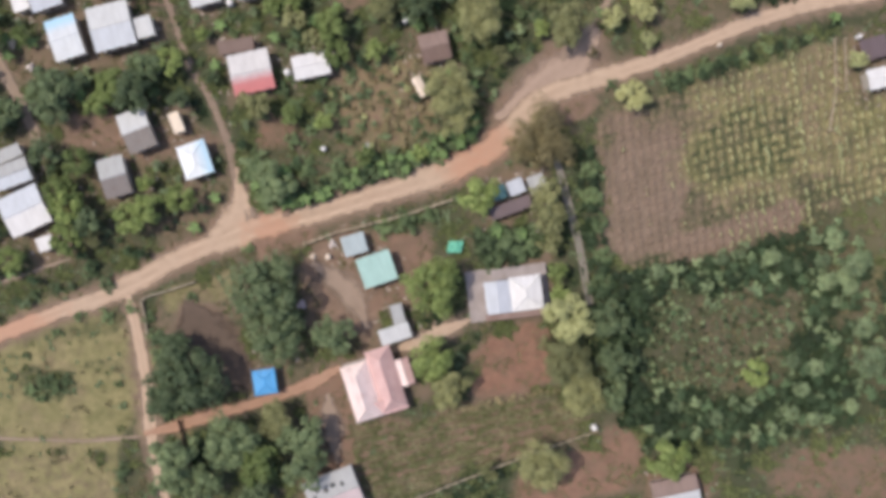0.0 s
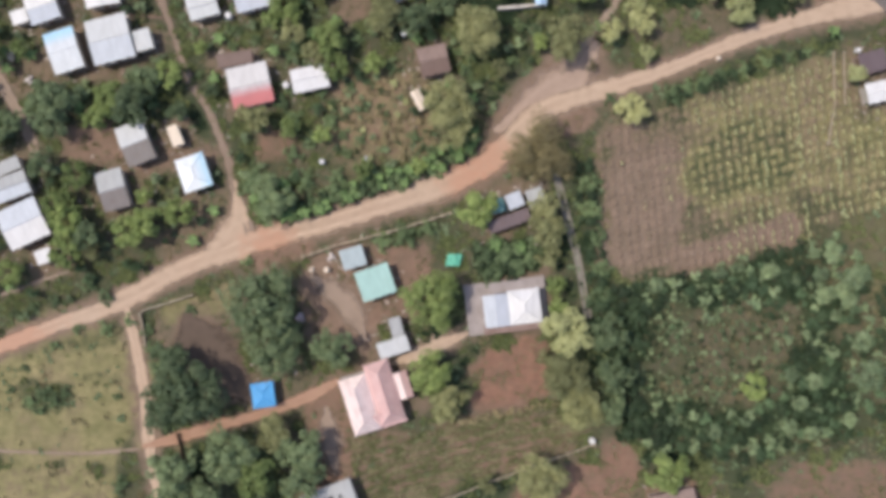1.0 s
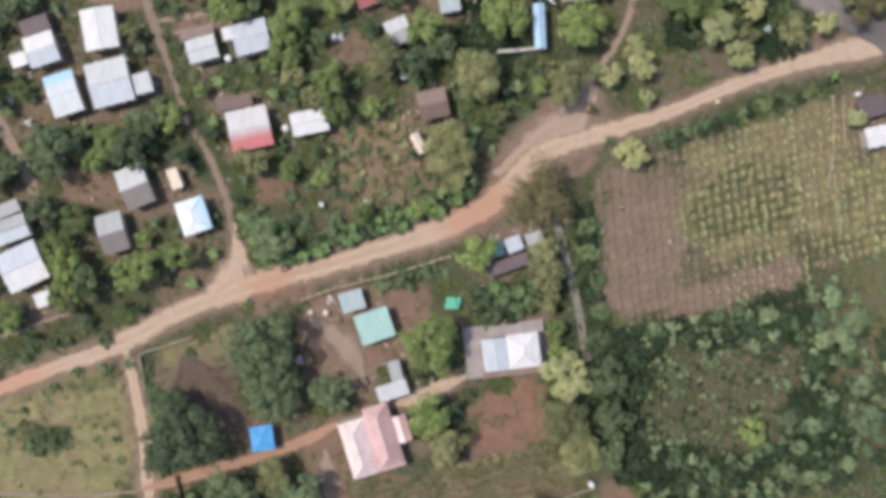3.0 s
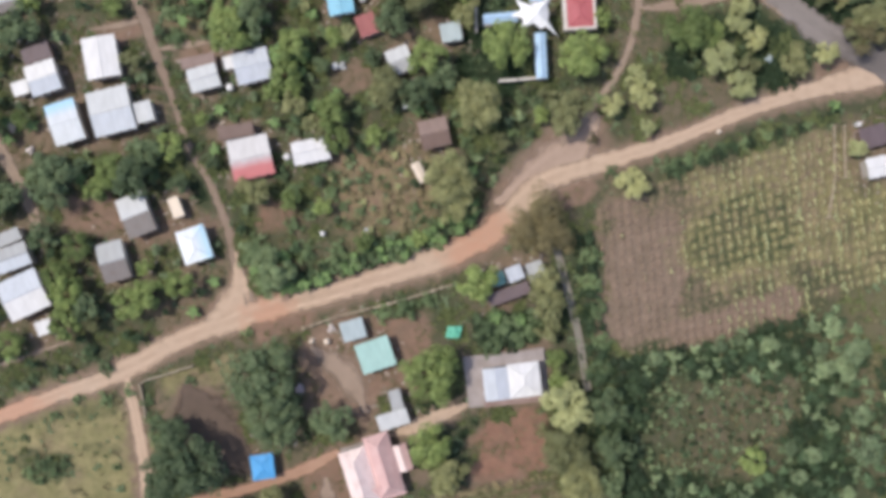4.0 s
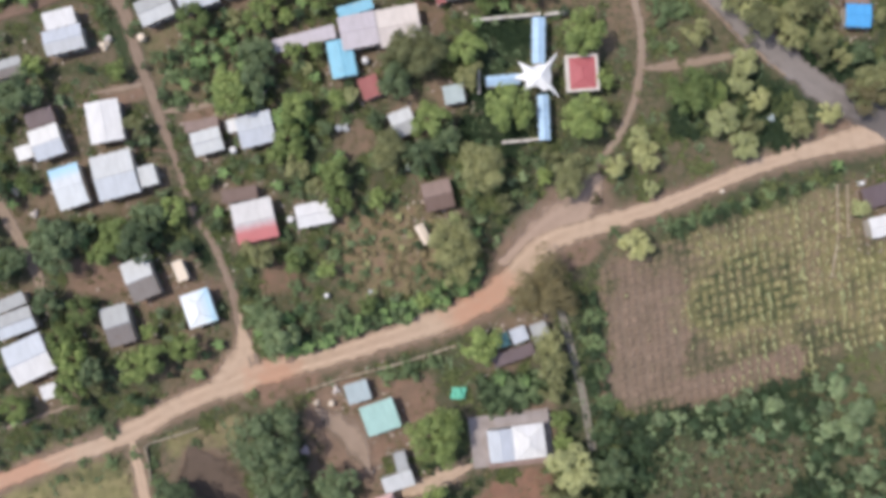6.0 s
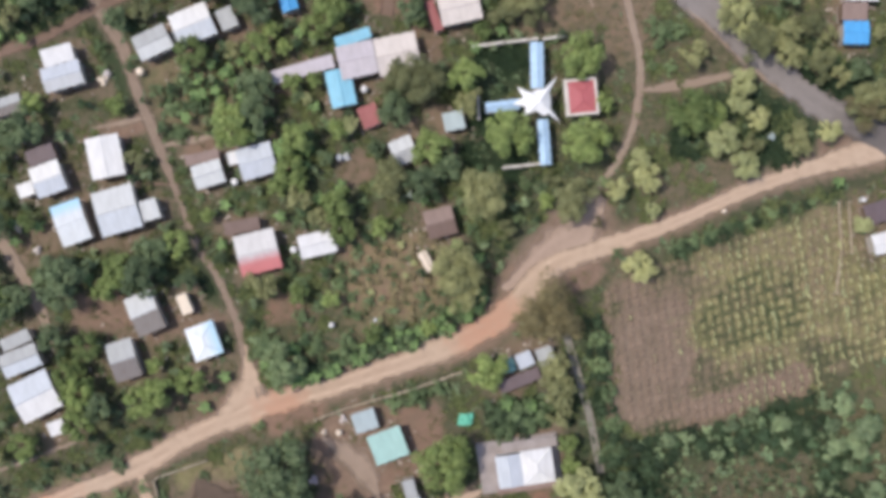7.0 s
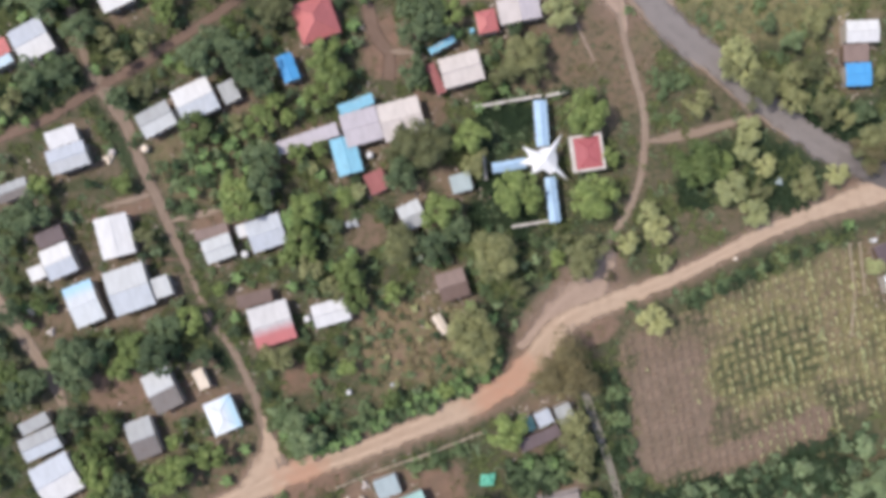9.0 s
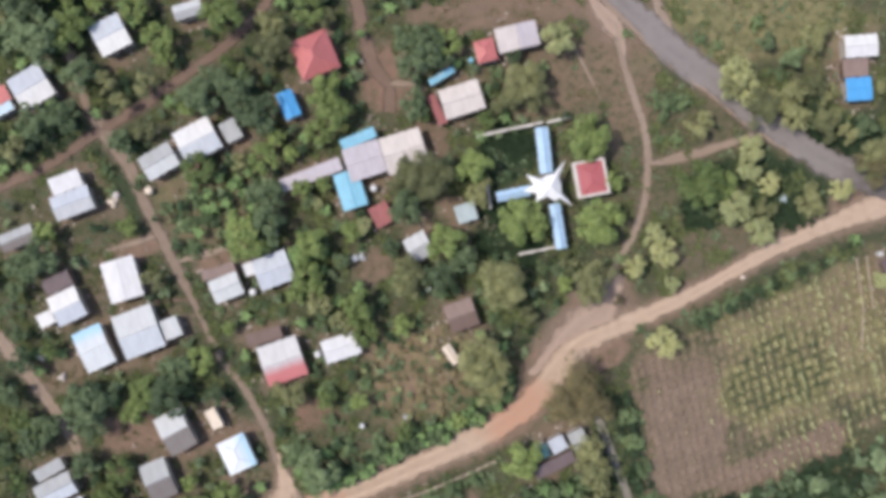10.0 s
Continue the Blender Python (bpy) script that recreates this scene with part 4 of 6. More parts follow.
# ---------------------------------------------------------------- chapel yard: pavilion and star canopy
def pavilion():
    ob = thing("pavilion", "square pavilion with red hipped roof and white concrete rim", "pavilion", pose(21.73, 52.01, 0, 0, 0, 3.9))
    x, y, h = 2.65, 2.94, 3.6
    part("floor_slab", boxed(-2.3, 2.3, -2.6, 2.6, -0.1, 0.3, bevel=0.03), "concrete", ob)
    w = 0.42
    for dims in ((-x, x, -y, -y + w), (-x, x, y - w, y), (-x, -x + w * 1.5, -y + w, y - w), (x - w, x, -y + w, y - w)):
        part("rim", boxed(*dims, h - 0.25, h + 0.12, bevel=0.02), "whitewall", ob, "white concrete roof rim")
    roof(ob, -x + w * 1.5, x - w, -y + w, y - w, h, 0.3, "hip", "redpav", "redpav")
    for px in (-2.1, 2.1):
        for py in (-2.4, 2.4):
            part("column", boxed(px - 0.16, px + 0.16, py - 0.16, py + 0.16, 0.3, h - 0.25), "whitewall", ob)


roof_material("redpav", (0.42, 0.12, 0.135), 0.12)
pavilion()


def star_canopy():
    ob = thing("star_canopy", "white star-shaped canopy raised on posts in the chapel yard", "canopy", pose(14.9, 51.25, 0))
    tips = ((-3.5, 2.5), (-0.3, 2.0), (3.0, 4.1), (1.9, 0.2), (3.3, -3.4), (0.7, -2.3), (-2.4, -2.1), (-4.2, -0.2))
    ring = []
    for i, (x, y) in enumerate(tips):
        ring.append((x, y, 4.4 if i % 2 == 0 else 4.2))
        x2, y2 = tips[(i + 1) % len(tips)]
        k = 0.34
        ring.append(((x + x2) / 2 * (1 - k), (y + y2) / 2 * (1 - k), 4.6))
    bm = bmesh.new()
    mid, low = bm.verts.new((0, 0, 5.6)), bm.verts.new((0, 0, 5.5))
    top = [bm.verts.new(p) for p in ring]
    bot = [bm.verts.new((p[0], p[1], p[2] - 0.08)) for p in ring]
    for i in range(len(ring)):
        j = (i + 1) % len(ring)
        bm.faces.new((mid, top[i], top[j]))
        bm.faces.new((low, bot[j], bot[i]))
        bm.faces.new((top[i], bot[i], bot[j], top[j]))
    bmesh.ops.recalc_face_normals(bm, faces=bm.faces)
    part("membrane", bm, "membrane", ob)
    for x, y in ((-1.6, 1.4), (1.5, 1.7), (1.5, -1.6), (-1.5, -1.3)):
        part("post", boxed(x - 0.08, x + 0.08, y - 0.08, y + 0.08, 0, 4.7), "whitewall", ob)


star_canopy()


def blue_walkway(x0, y0, x1, y1, w, label):
    L, ang = math.hypot(x1 - x0, y1 - y0), math.degrees(math.atan2(y1 - y0, x1 - x0))
    ob = thing("covered_walkway", label, "walkway", pose((x0 + x1) / 2, (y0 + y1) / 2, 0, 0, 0, ang), "blue walkways of the star canopy")
    roof(ob, -L / 2, L / 2, -w / 2, w / 2, 3.2, 0.35, "gable_x", "canopyblue", "canopyblue")
    part("paving", boxed(-L / 2, L / 2, -w / 2 + 0.2, w / 2 - 0.2, -0.1, 0.07), "greyconcrete", ob)
    for i in range(4):
        for s in (-1, 1):
            x, y = -L / 2 + 0.2 + (L - 0.4) * i / 3, s * (w / 2 - 0.12)
            part("post", boxed(x - 0.05, x + 0.05, y - 0.05, y + 0.05, 0, 3.2), "whitewall", ob)


blue_walkway(14.85, 61.0, 14.8, 53.6, 2.05, "covered walkway with light blue roof, joined to the star canopy")
blue_walkway(15.85, 41.3, 15.5, 48.6, 1.75, "covered walkway with light blue roof, ending at a white wall")
blue_walkway(6.4, 50.7, 11.9, 51.2, 1.6, "short covered walkway with blue roof")


ground, COVER = ground_sheet()


# ---------------------------------------------------------------- small built things
def water_tank(x, y, r, h, mat, label):
    post = "post" in label
    r *= 0.75
    ob = thing("marker_post" if post else "water_tank", label, "post" if post else "tank", pose(x, y, 0))
    bm = bmesh.new()
    bmesh.ops.create_cone(bm, cap_ends=True, segments=18, radius1=r, radius2=r * 0.97, depth=h - 0.1, matrix=Matrix.Translation((0, 0, (h - 0.1) / 2)))
    part("drum", bm, mat, ob)
    bm = bmesh.new()
    bmesh.ops.create_cone(bm, cap_ends=True, segments=18, radius1=r * 0.98, radius2=r * 0.4, depth=0.16, matrix=Matrix.Translation((0, 0, h - 0.02)))
    part("lid", bm, mat, ob)
    bm = bmesh.new()
    bmesh.ops.create_cone(bm, cap_ends=True, segments=18, radius1=r * 1.03, radius2=r * 1.03, depth=0.05, matrix=Matrix.Translation((0, 0, h * 0.5)))
    part("hoop", bm, mat, ob)


def fence(pts, h, w, mat, label):
    solid = mat in ("concrete", "whitewall")
    ob = thing("boundary_wall" if solid else "fence", label, "wall" if solid else "fence", pose(pts[0][0], pts[0][1], 0))
    o = Vector((pts[0][0], pts[0][1], 0))
    for p, q in zip(pts, pts[1:]):
        p, q = Vector((*p, 0)) - o, Vector((*q, 0)) - o
        L, ang = (q - p).length, math.atan2(q.y - p.y, q.x - p.x)
        m = Matrix.Translation(p) @ Matrix.Rotation(ang, 4, "Z")
        if solid:
            bm = boxed(0, L, -w / 2, w / 2, -0.1, h - 0.1)
            box(bm, -0.05, L + 0.05, -w / 2 - 0.05, w / 2 + 0.05, h - 0.1, h)
            bm.transform(m)
            part("wall_panel", bm, mat, ob)
            n = max(1, round(L / 3))
        else:
            n = max(1, round(L / 1.6))
            for k, z in enumerate((0.35, 0.75)):
                bm = boxed(0, L, -0.05, 0.05, z * h, z * h + 0.08)
                bm.transform(m)
                part("rail", bm, mat, ob)
            cnt = int(L / 0.16)
            bm = bmesh.new()
            for i in range(cnt):
                x = i * 0.16 + random.uniform(-0.03, 0.03)
                box(bm, x, x + 0.1, -w / 2 + random.uniform(0, w * 0.4), w / 2 - random.uniform(0, w * 0.3), 0, h * random.uniform(0.85, 1.05))
            bm.transform(m)
            part("slats", bm, mat, ob)
        for i in range(n + 1):
            x = L * i / n
            bm = boxed(x - 0.1, x + 0.1, -0.12 - w * 0.3, 0.12 + w * 0.3, -0.1, h + 0.12, bevel=0.02)
            bm.transform(m)
            part("post", bm, mat, ob)


def canal(pts):
    line = smooth_line([(x, y, 1.0) for x, y in pts])
    d = np.gradient(line[:, :2], axis=0)
    d /= np.linalg.norm(d, axis=1)[:, None]
    ob = thing("canal", "straight grey concrete irrigation channel with raised lips", "canal", Matrix(), kind="structure")

    def strip(name, prof, mat):
        verts, faces = [], []
        for (x, y, _), (dx, dy) in zip(line, d):
            verts += [(x - dy * s, y + dx * s, z) for s, z in prof]
        k = len(prof)
        for i in range(len(line) - 1):
            faces += [(i * k + j + 1, i * k + j, (i + 1) * k + j, (i + 1) * k + j + 1) for j in range(k - 1)]
        raw(name, verts, faces, mat, ob)

    strip("lip", ((0.40, -0.1), (0.40, 0.22), (0.58, 0.22), (0.58, -0.1)), "canalconcrete")
    strip("lip", ((-0.58, -0.1), (-0.58, 0.22), (-0.40, 0.22), (-0.40, -0.1)), "canalconcrete")
    strip("bed", ((-0.40, 0.08), (0.40, 0.08)), "canalbed")


def sack_pile(x, y, r, mat, label, seed):
    """A low heap of filled sacks."""
    rr = random.Random(seed)
    ob = thing("sack_pile", label, "sacks", pose(x, y, 0, 0, 0, rr.uniform(0, 90)))
    for i, (u, v, w) in enumerate(((-0.5, 0.3, 0), (0.5, 0.35, 0), (0.0, -0.45, 0), (0.05, 0.1, 1))):
        bm = bmesh.new()
        bmesh.ops.create_icosphere(bm, subdivisions=2, radius=1.0)
        for p in bm.verts:
            p.co *= 1 + 0.12 * noise.noise(p.co * 1.7 + Vector((i, seed, 0)))
        bm.transform(Matrix.Translation((u * r, v * r, (0.24 + 0.36 * w))) @ Matrix.Rotation(rr.uniform(0, 3), 4, "Z") @ Matrix.Diagonal((r * 0.62, r * 0.42, 0.26, 1)))
        part("sack", bm, mat, ob)


water_tank(-25.29, 28.74, 0.74, 1.6, 'white', "white round water tank beside a house")
water_tank(-34.62, 40.02, 0.74, 1.6, 'white', "white plastic water tank between two houses")
water_tank(-6.21, 37.19, 0.65, 1.8, 'white', "white round water tank beside a hut")
water_tank(-19.46, 16.33, 0.55, 1.4, 'white', "small white drum in the scrub")
water_tank(-17.55, 43.56, 0.74, 1.4, 'zinc', "dull grey metal water tank")
water_tank(-13.16, 54.53, 0.74, 1.6, 'white', "white water tank next to a blue shed")
water_tank(4.95, 73.38, 0.55, 1.6, 'skyblue', "light blue plastic water drum")
water_tank(-49.54, 58.35, 0.83, 1.5, 'cream', "cream-white water tank by the lane")
water_tank(67.56, 34.47, 0.55, 1.4, 'white', "small white drum beside a shed")
water_tank(24.41, -28.93, 0.65, 1.6, 'white', "white marker post at the fence corner")
water_tank(-18.73, -1.23, 0.65, 1.2, 'cream', "pale drum in the yard")
water_tank(-12.33, 16.92, 0.46, 1.0, 'zinc', "small pale drum in the scrub")
water_tank(44.96, 33.23, 0.46, 1.0, 'cream', "pale marker post by the road")
water_tank(-54.94, 58.26, 0.65, 1.1, 'cream2', "pale drum by a house")
sack_pile(-55.79, 57.15, 0.92, 'cream', "pale heap of filled sacks near the lane", 1)
sack_pile(-55.31, 58.17, 0.83, 'cream2', "pale heap of sacks beside a house", 2)
sack_pile(-70.27, 33.36, 0.92, 'cream', "cream-coloured heap of sacks in a yard", 3)
sack_pile(-67.25, 29.66, 0.74, 'cream2', "small heap of pale sacks", 4)
sack_pile(-70.05, 34.31, 0.83, 'cream', "cream heap of sacks by a house", 5)
sack_pile(-17.95, 0.88, 0.74, 'cream2', "pale heap of sacks near the fence", 6)
sack_pile(-21.18, -1.24, 0.55, 'cream', "small heap of pale sacks in the yard", 7)
sack_pile(-51.51, 40.54, 0.74, 'cream2', "pale heap of sacks between houses", 8)
sack_pile(-16.48, 43.65, 0.83, 'zinc', "grey heap of sacks in the scrub", 9)
sack_pile(-23.03, -9.08, 0.83, 'palepink', "pinkish heap of sacks beneath a tree", 10)
sack_pile(-12.84, 75.36, 0.46, 'cream', "small heap of pale sacks by the lane", 11)
sack_pile(53.19, 45.19, 0.65, 'bluegrey', "grey heap of sacks in the shade", 12)
fence([(-49.14, -8.32), (-48.21, -7.68), (-44.71, -6.67), (-40.55, -5.29)], 0.8, 0.16, 'concrete', "low pale concrete boundary wall beside the road")
fence([(-49.14, -8.32), (-48.58, -10.91), (-48.22, -13.68)], 0.8, 0.14, 'concrete', "low pale concrete boundary wall")
fence([(-22.56, 0.88), (-17.02, 2.82), (-11.49, 4.2), (-5.95, 5.67), (1.43, 8.06)], 0.9, 0.45, 'bamboo', "pale bamboo fence along the unpaved road")
fence([(-7.83, -41.93), (-2.29, -39.72), (7.86, -35.76), (16.16, -32.63), (24.93, -29.59)], 1.0, 0.2, 'bamboo', "weathered bamboo fence behind a dry garden")
fence([(-43.06, -27.98), (-41.96, -32.13), (-40.58, -36.74), (-39.93, -40.43)], 1.1, 0.2, 'darkwood', "dark wooden fence beside trees")
fence([(4.69, 60.96), (9.78, 61.49), (14.01, 61.84), (15.23, 61.98)], 1.6, 0.3, 'whitewall', "white-painted concrete wall of the chapel yard")
fence([(16.15, 61.87), (19.93, 62.37)], 1.6, 0.3, 'whitewall', "short white-painted concrete wall")
fence([(9.12, 41.17), (12.12, 41.39), (16.83, 41.87)], 1.6, 0.3, 'whitewall', "white-painted concrete wall at the yard edge")
fence([(5.29, 53.36), (5.35, 49.18)], 1.6, 0.3, 'whitewall', "white concrete gate wall")
fence([(62.9, 19.38), (63.96, 25.86), (63.72, 34.18)], 0.9, 0.14, 'bamboo', "pale bamboo fence at the crop field")
fence([(65.63, 25.87), (65.38, 34.19)], 0.9, 0.14, 'bamboo', "pale bamboo fence beside the crop field")
canal([(17.86, 16.54), (18.96, 13.03), (20.16, 8.42), (21.35, 3.81), (22.46, -0.81), (23.19, -5.42), (23.93, -9.11)])
ob = thing("tarpaulin", "crumpled green tarpaulin on poles in a yard", "tarpaulin", pose(1.9, 0.4, 0, 0, 0, 8.5))
bm = bmesh.new()
bmesh.ops.create_grid(bm, x_segments=10, y_segments=10, size=1.15, matrix=Matrix(((1, 0.3, 0, 0), (-0.15, 0.8, 0, 0), (0, 0, 1, 0), (0, 0, 0, 1))))
for v in bm.verts:
    v.co.z = 1.2 + 0.22 * noise.noise(v.co * 1.6) - 0.18 * (v.co.x ** 2 + v.co.y ** 2)
top_faces = list(bm.faces)
bmesh.ops.solidify(bm, geom=top_faces, thickness=0.02)
part("cloth", bm, "greentarp", ob)
for x in (-0.9, 0.9):
    for y in (-0.9, 0.9):
        part("pole", boxed(x - 0.04, x + 0.04, y - 0.04, y + 0.04, 0, 0.95), "bamboo", ob)


# ---------------------------------------------------------------- trees
def leaves(rng, centres, radii, count, size, up=0.1, hub=None):
    """Bent diamond leaves spread over the clumps."""
    V, Fc = [], []
    tot = radii ** 2
    pick = rng.choice(len(centres), count, p=tot / tot.sum())
    nrm = rng.normal(size=(count, 3))
    nrm[:, 2] = np.abs(nrm[:, 2]) * 0.9 + nrm[:, 2] * 0.3 + 0.1
    nrm /= np.linalg.norm(nrm, axis=1)[:, None]
    pos = centres[pick] + nrm * (radii[pick] * rng.uniform(0.8, 1.05, count))[:, None]
    n = nrm + rng.normal(size=(count, 3)) * 0.32
    if hub is not None:
        out = pos - np.array(hub)
        n += 0.35 * out / np.linalg.norm(out, axis=1)[:, None]
    n[:, 2] += up
    n /= np.linalg.norm(n, axis=1)[:, None]
    a = np.cross(n, rng.normal(size=(count, 3)))
    a /= np.linalg.norm(a, axis=1)[:, None]
    b_ = np.cross(n, a)
    s = size * rng.uniform(0.6, 1.35, count)[:, None]
    droop = n * s * 0.25
    quad = np.stack((pos - a * s - droop, pos - b_ * s * 0.55, pos + a * s - droop, pos + b_ * s * 0.55), 1).reshape(-1, 3)
    idx = np.arange(count)[:, None] * 4 + np.arange(4)
    return quad.tolist(), idx.tolist()


def limb(bm, p, q, r0, r1, seg=7):
    p, q = Vector(p), Vector(q)
    d = q - p
    rot = d.to_track_quat("Z", "Y").to_matrix().to_4x4()
    bmesh.ops.create_cone(bm, cap_ends=True, segments=seg, radius1=r0, radius2=r1, depth=d.length, matrix=Matrix.Translation((p + q) / 2) @ rot)


def make_tree(seed, r, h, leafmat, count, size, label, name="tree", category="tree", clumps=34, gap=0.25, flat=0.55):
    rng = np.random.default_rng(seed)
    ob = thing(name, label, category, Matrix())
    cz = h - r * flat * 1.35
    th = rng.uniform(0, 2 * math.pi, clumps)
    rr = np.sqrt(rng.uniform(0, 1, clumps)) * r * 0.82
    lobes = 1 + gap * np.sin(th * 3 + seed) * 0.6 + gap * rng.normal(size=clumps) * 0.5
    rr = rr * lobes
    zz = cz + np.sqrt(np.maximum(0.0, 1 - (rr / (r * 1.05)) ** 2)) * r * flat * 1.35 * rng.uniform(0.15, 1.05, clumps)
    cen = np.stack((rr * np.cos(th), rr * np.sin(th), zz), 1)
    rad = r * rng.uniform(0.16, 0.31, clumps)
    v, f = leaves(rng, cen, rad, count, size, hub=(0, 0, cz - 0.15 * r))
    crown = raw("crown", v, f, leafmat, ob)
    bm = bmesh.new()
    base = h * 0.028 + 0.06
    fork = Vector((rng.normal() * 0.15, rng.normal() * 0.15, max(0.4, (cz - r * 0.2) * 0.6)))
    limb(bm, (0, 0, -0.15), fork, base * 1.35, base * 0.85, 9)
    for i in np.argsort(-rad)[:9]:
        c = Vector(cen[i])
        midp = fork.lerp(c, 0.5) + Vector((0, 0, -0.12 * r))
        limb(bm, fork, midp, base * 0.55, base * 0.35)
        limb(bm, midp, c, base * 0.35, base * 0.12)
    part("trunk", bm, "bark", ob)
    return ob


def banana(seed):
    rng = np.random.default_rng(seed)
    ob = thing("banana_plant", "banana plant with broad arching green leaves", "plant", Matrix(), "banana plants")
    bm = bmesh.new()
    limb(bm, (0, 0, -0.1), (0, 0, 1.7), 0.14, 0.09, 8)
    part("stem", bm, "leaf_olive", ob)
    for i in range(9):
        a = i * 2.4 + rng.uniform(-0.3, 0.3)
        L, w = rng.uniform(1.1, 1.6), rng.uniform(0.22, 0.32)
        rise = rng.uniform(0.5, 1.0)
        verts, faces = [], []
        k = 6
        for j in range(k + 1):
            t = j / k
            x, z = L * t * (1 - 0.12 * t), 1.65 + rise * t - 1.35 * t * t * L * 0.5
            ww = w * math.sin(math.pi * min(1, 0.12 + t * 0.86)) ** 0.6
            verts += [(x, -ww, z - 0.08), (x, 0, z), (x, ww, z - 0.08)]
            if j < k:
                b0 = j * 3
                faces += [(b0, b0 + 3, b0 + 4, b0 + 1), (b0 + 1, b0 + 4, b0 + 5, b0 + 2)]
        lf = raw("leaf", verts, faces, "leaf_banana", ob, True)
        lf.matrix_basis = Matrix.Rotation(a, 4, "Z")
    return ob


PROTO = {}


def place(kind, rows):
    """Trees of one kind: x, y, crown radius, height."""
    for i, (x, y, r, h) in enumerate(rows):
        best = min(PROTO[kind], key=lambda p: abs(math.log(p[1] / r)) + 0.02 * ((i * 7 + p[3]) % 5))
        make, pr, ph, _ = best
        s = r / pr
        m = Matrix.Translation((x, y, 0)) @ Matrix.Rotation(random.uniform(0, 6.28), 4, "Z") @ Matrix.Diagonal((s, s * random.uniform(0.92, 1.08), h / ph, 1))
        copy_thing(make[0], m)


def tree_set(kind, mat, label, sizes, group, name="tree", category="tree", size=0.22, dens=44, **kw):
    out = []
    for i, (r, h) in enumerate(sizes):
        cnt = int(min(3400, dens * r * r * 3.14))
        ob = make_tree(100 + 17 * i + sum(map(ord, kind)), r, h, mat, max(160, cnt), size, label, name, category, clumps=int(16 + 7 * r), **kw)
        ob["group"] = group
        out.append(([ob, False], r, h, i))
    PROTO[kind] = out


tree_set("dark", "leaf_dark", "dark green broad-leaved tree with a dense uneven crown", ((2.2, 4.5), (3.1, 5.8), (4.0, 7.0), (5.6, 9.0), (7.0, 10.0)), "dark green trees", size=0.3)
tree_set("bright", "leaf_bright", "fresh green leafy tree with a sunlit crown", ((1.6, 3.6), (2.4, 4.8), (3.1, 5.8), (4.2, 7.2), (5.0, 8.3)), "fresh green trees", size=0.3)
tree_set("olive", "leaf_olive", "olive-green feathery tree with a loose crown", ((1.9, 4.0), (2.6, 5.0), (3.3, 6.0), (4.3, 7.5)), "olive-green trees", size=0.22, dens=60, gap=0.28)
tree_set("yellow", "leaf_yellow", "pale yellow-green tree with a small light crown", ((1.6, 3.6), (2.1, 4.3), (2.8, 5.2)), "pale yellow-green trees", size=0.2, dens=75, gap=0.15, flat=0.65)
tree_set("brown", "leaf_brown", "half-bare tree with dry brownish-olive foliage", ((3.2, 6.0), (4.9, 8.0)), "dry brownish trees", size=0.2, gap=0.4)
tree_set("bush", "leaf_bush", "low green leafy bush", ((0.9, 1.0), (1.3, 1.5), (1.7, 1.9), (2.4, 2.6)), "low bushes", "bush", "bush", size=0.17, dens=70, gap=0.5, flat=0.7)
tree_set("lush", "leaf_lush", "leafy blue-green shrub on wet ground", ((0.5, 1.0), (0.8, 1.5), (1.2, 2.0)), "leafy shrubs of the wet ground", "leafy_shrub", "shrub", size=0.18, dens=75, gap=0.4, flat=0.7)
tree_set("thicket", "leaf_thicket", "dense dark green shrub in a wet thicket, shade in its colour", ((0.8, 1.0), (1.2, 1.4), (1.8, 1.8)), "dark thicket shrubs", "thicket_shrub", "shrub", size=0.2, dens=60, gap=0.5, flat=0.6)
tree_set("pale", "leaf_pale", "rounded shrub with pale grey-green leaves", ((0.5, 1.0), (0.8, 1.5), (1.2, 2.1), (1.6, 2.7)), "pale green shrubs", "broadleaf_shrub", "shrub", size=0.16, dens=80, gap=0.3, flat=0.7)
leaf_material("leaf_straw", (0.32, 0.265, 0.155), (0.48, 0.41, 0.26), (0.22, 0.175, 0.105), (0.85, 1.12))
tree_set("drybush", "leaf_straw", "small dried-out tan shrub", ((0.5, 0.6), (0.8, 0.9)), "dry shrubs", "dry_shrub", "shrub", size=0.14, dens=70, gap=0.5, flat=0.6)
PROTO["banana"] = [([banana(5), False], 1.4, 2.4, 0), ([banana(9), False], 1.4, 2.4, 1)]
place('dark', [
    (-27.9, -6.5, 6.01, 9.7), (-26.3, -13.4, 4.63, 7.9), (-17.3, -13.5, 3.43, 6.2), (-40.0, -19.8, 5.66, 9.2), (-43.7, -15.4, 2.92, 5.5), (-44.3, -22.8, 3.6, 6.5), (-29.8, -38.7, 2.57, 5.1), (-22.4, -29.3, 3.78, 6.7), (-22.0, -34.9, 3.43, 6.2), (-43.4, -34.0, 4.29, 7.4), (-38.3, -37.2, 3.09, 5.8), (-33.5, -30.4, 4.63, 7.9), (26.4, -11.2, 3.09, 5.8), (27.7, -17.9, 3.09, 5.8), (27.1, -23.4, 2.57, 5.1), (-26.5, 10.7, 3.6, 6.5), (-62.2, 24.8, 4.29, 7.4), (-49.4, 24.9, 3.43, 6.2), (-57.0, 4.2, 2.6, 5.0), (-64.2, 15.7, 2.23, 4.6), (-47.8, 29.0, 2.92, 5.5), (-69.2, 22.3, 2.4, 4.8)])
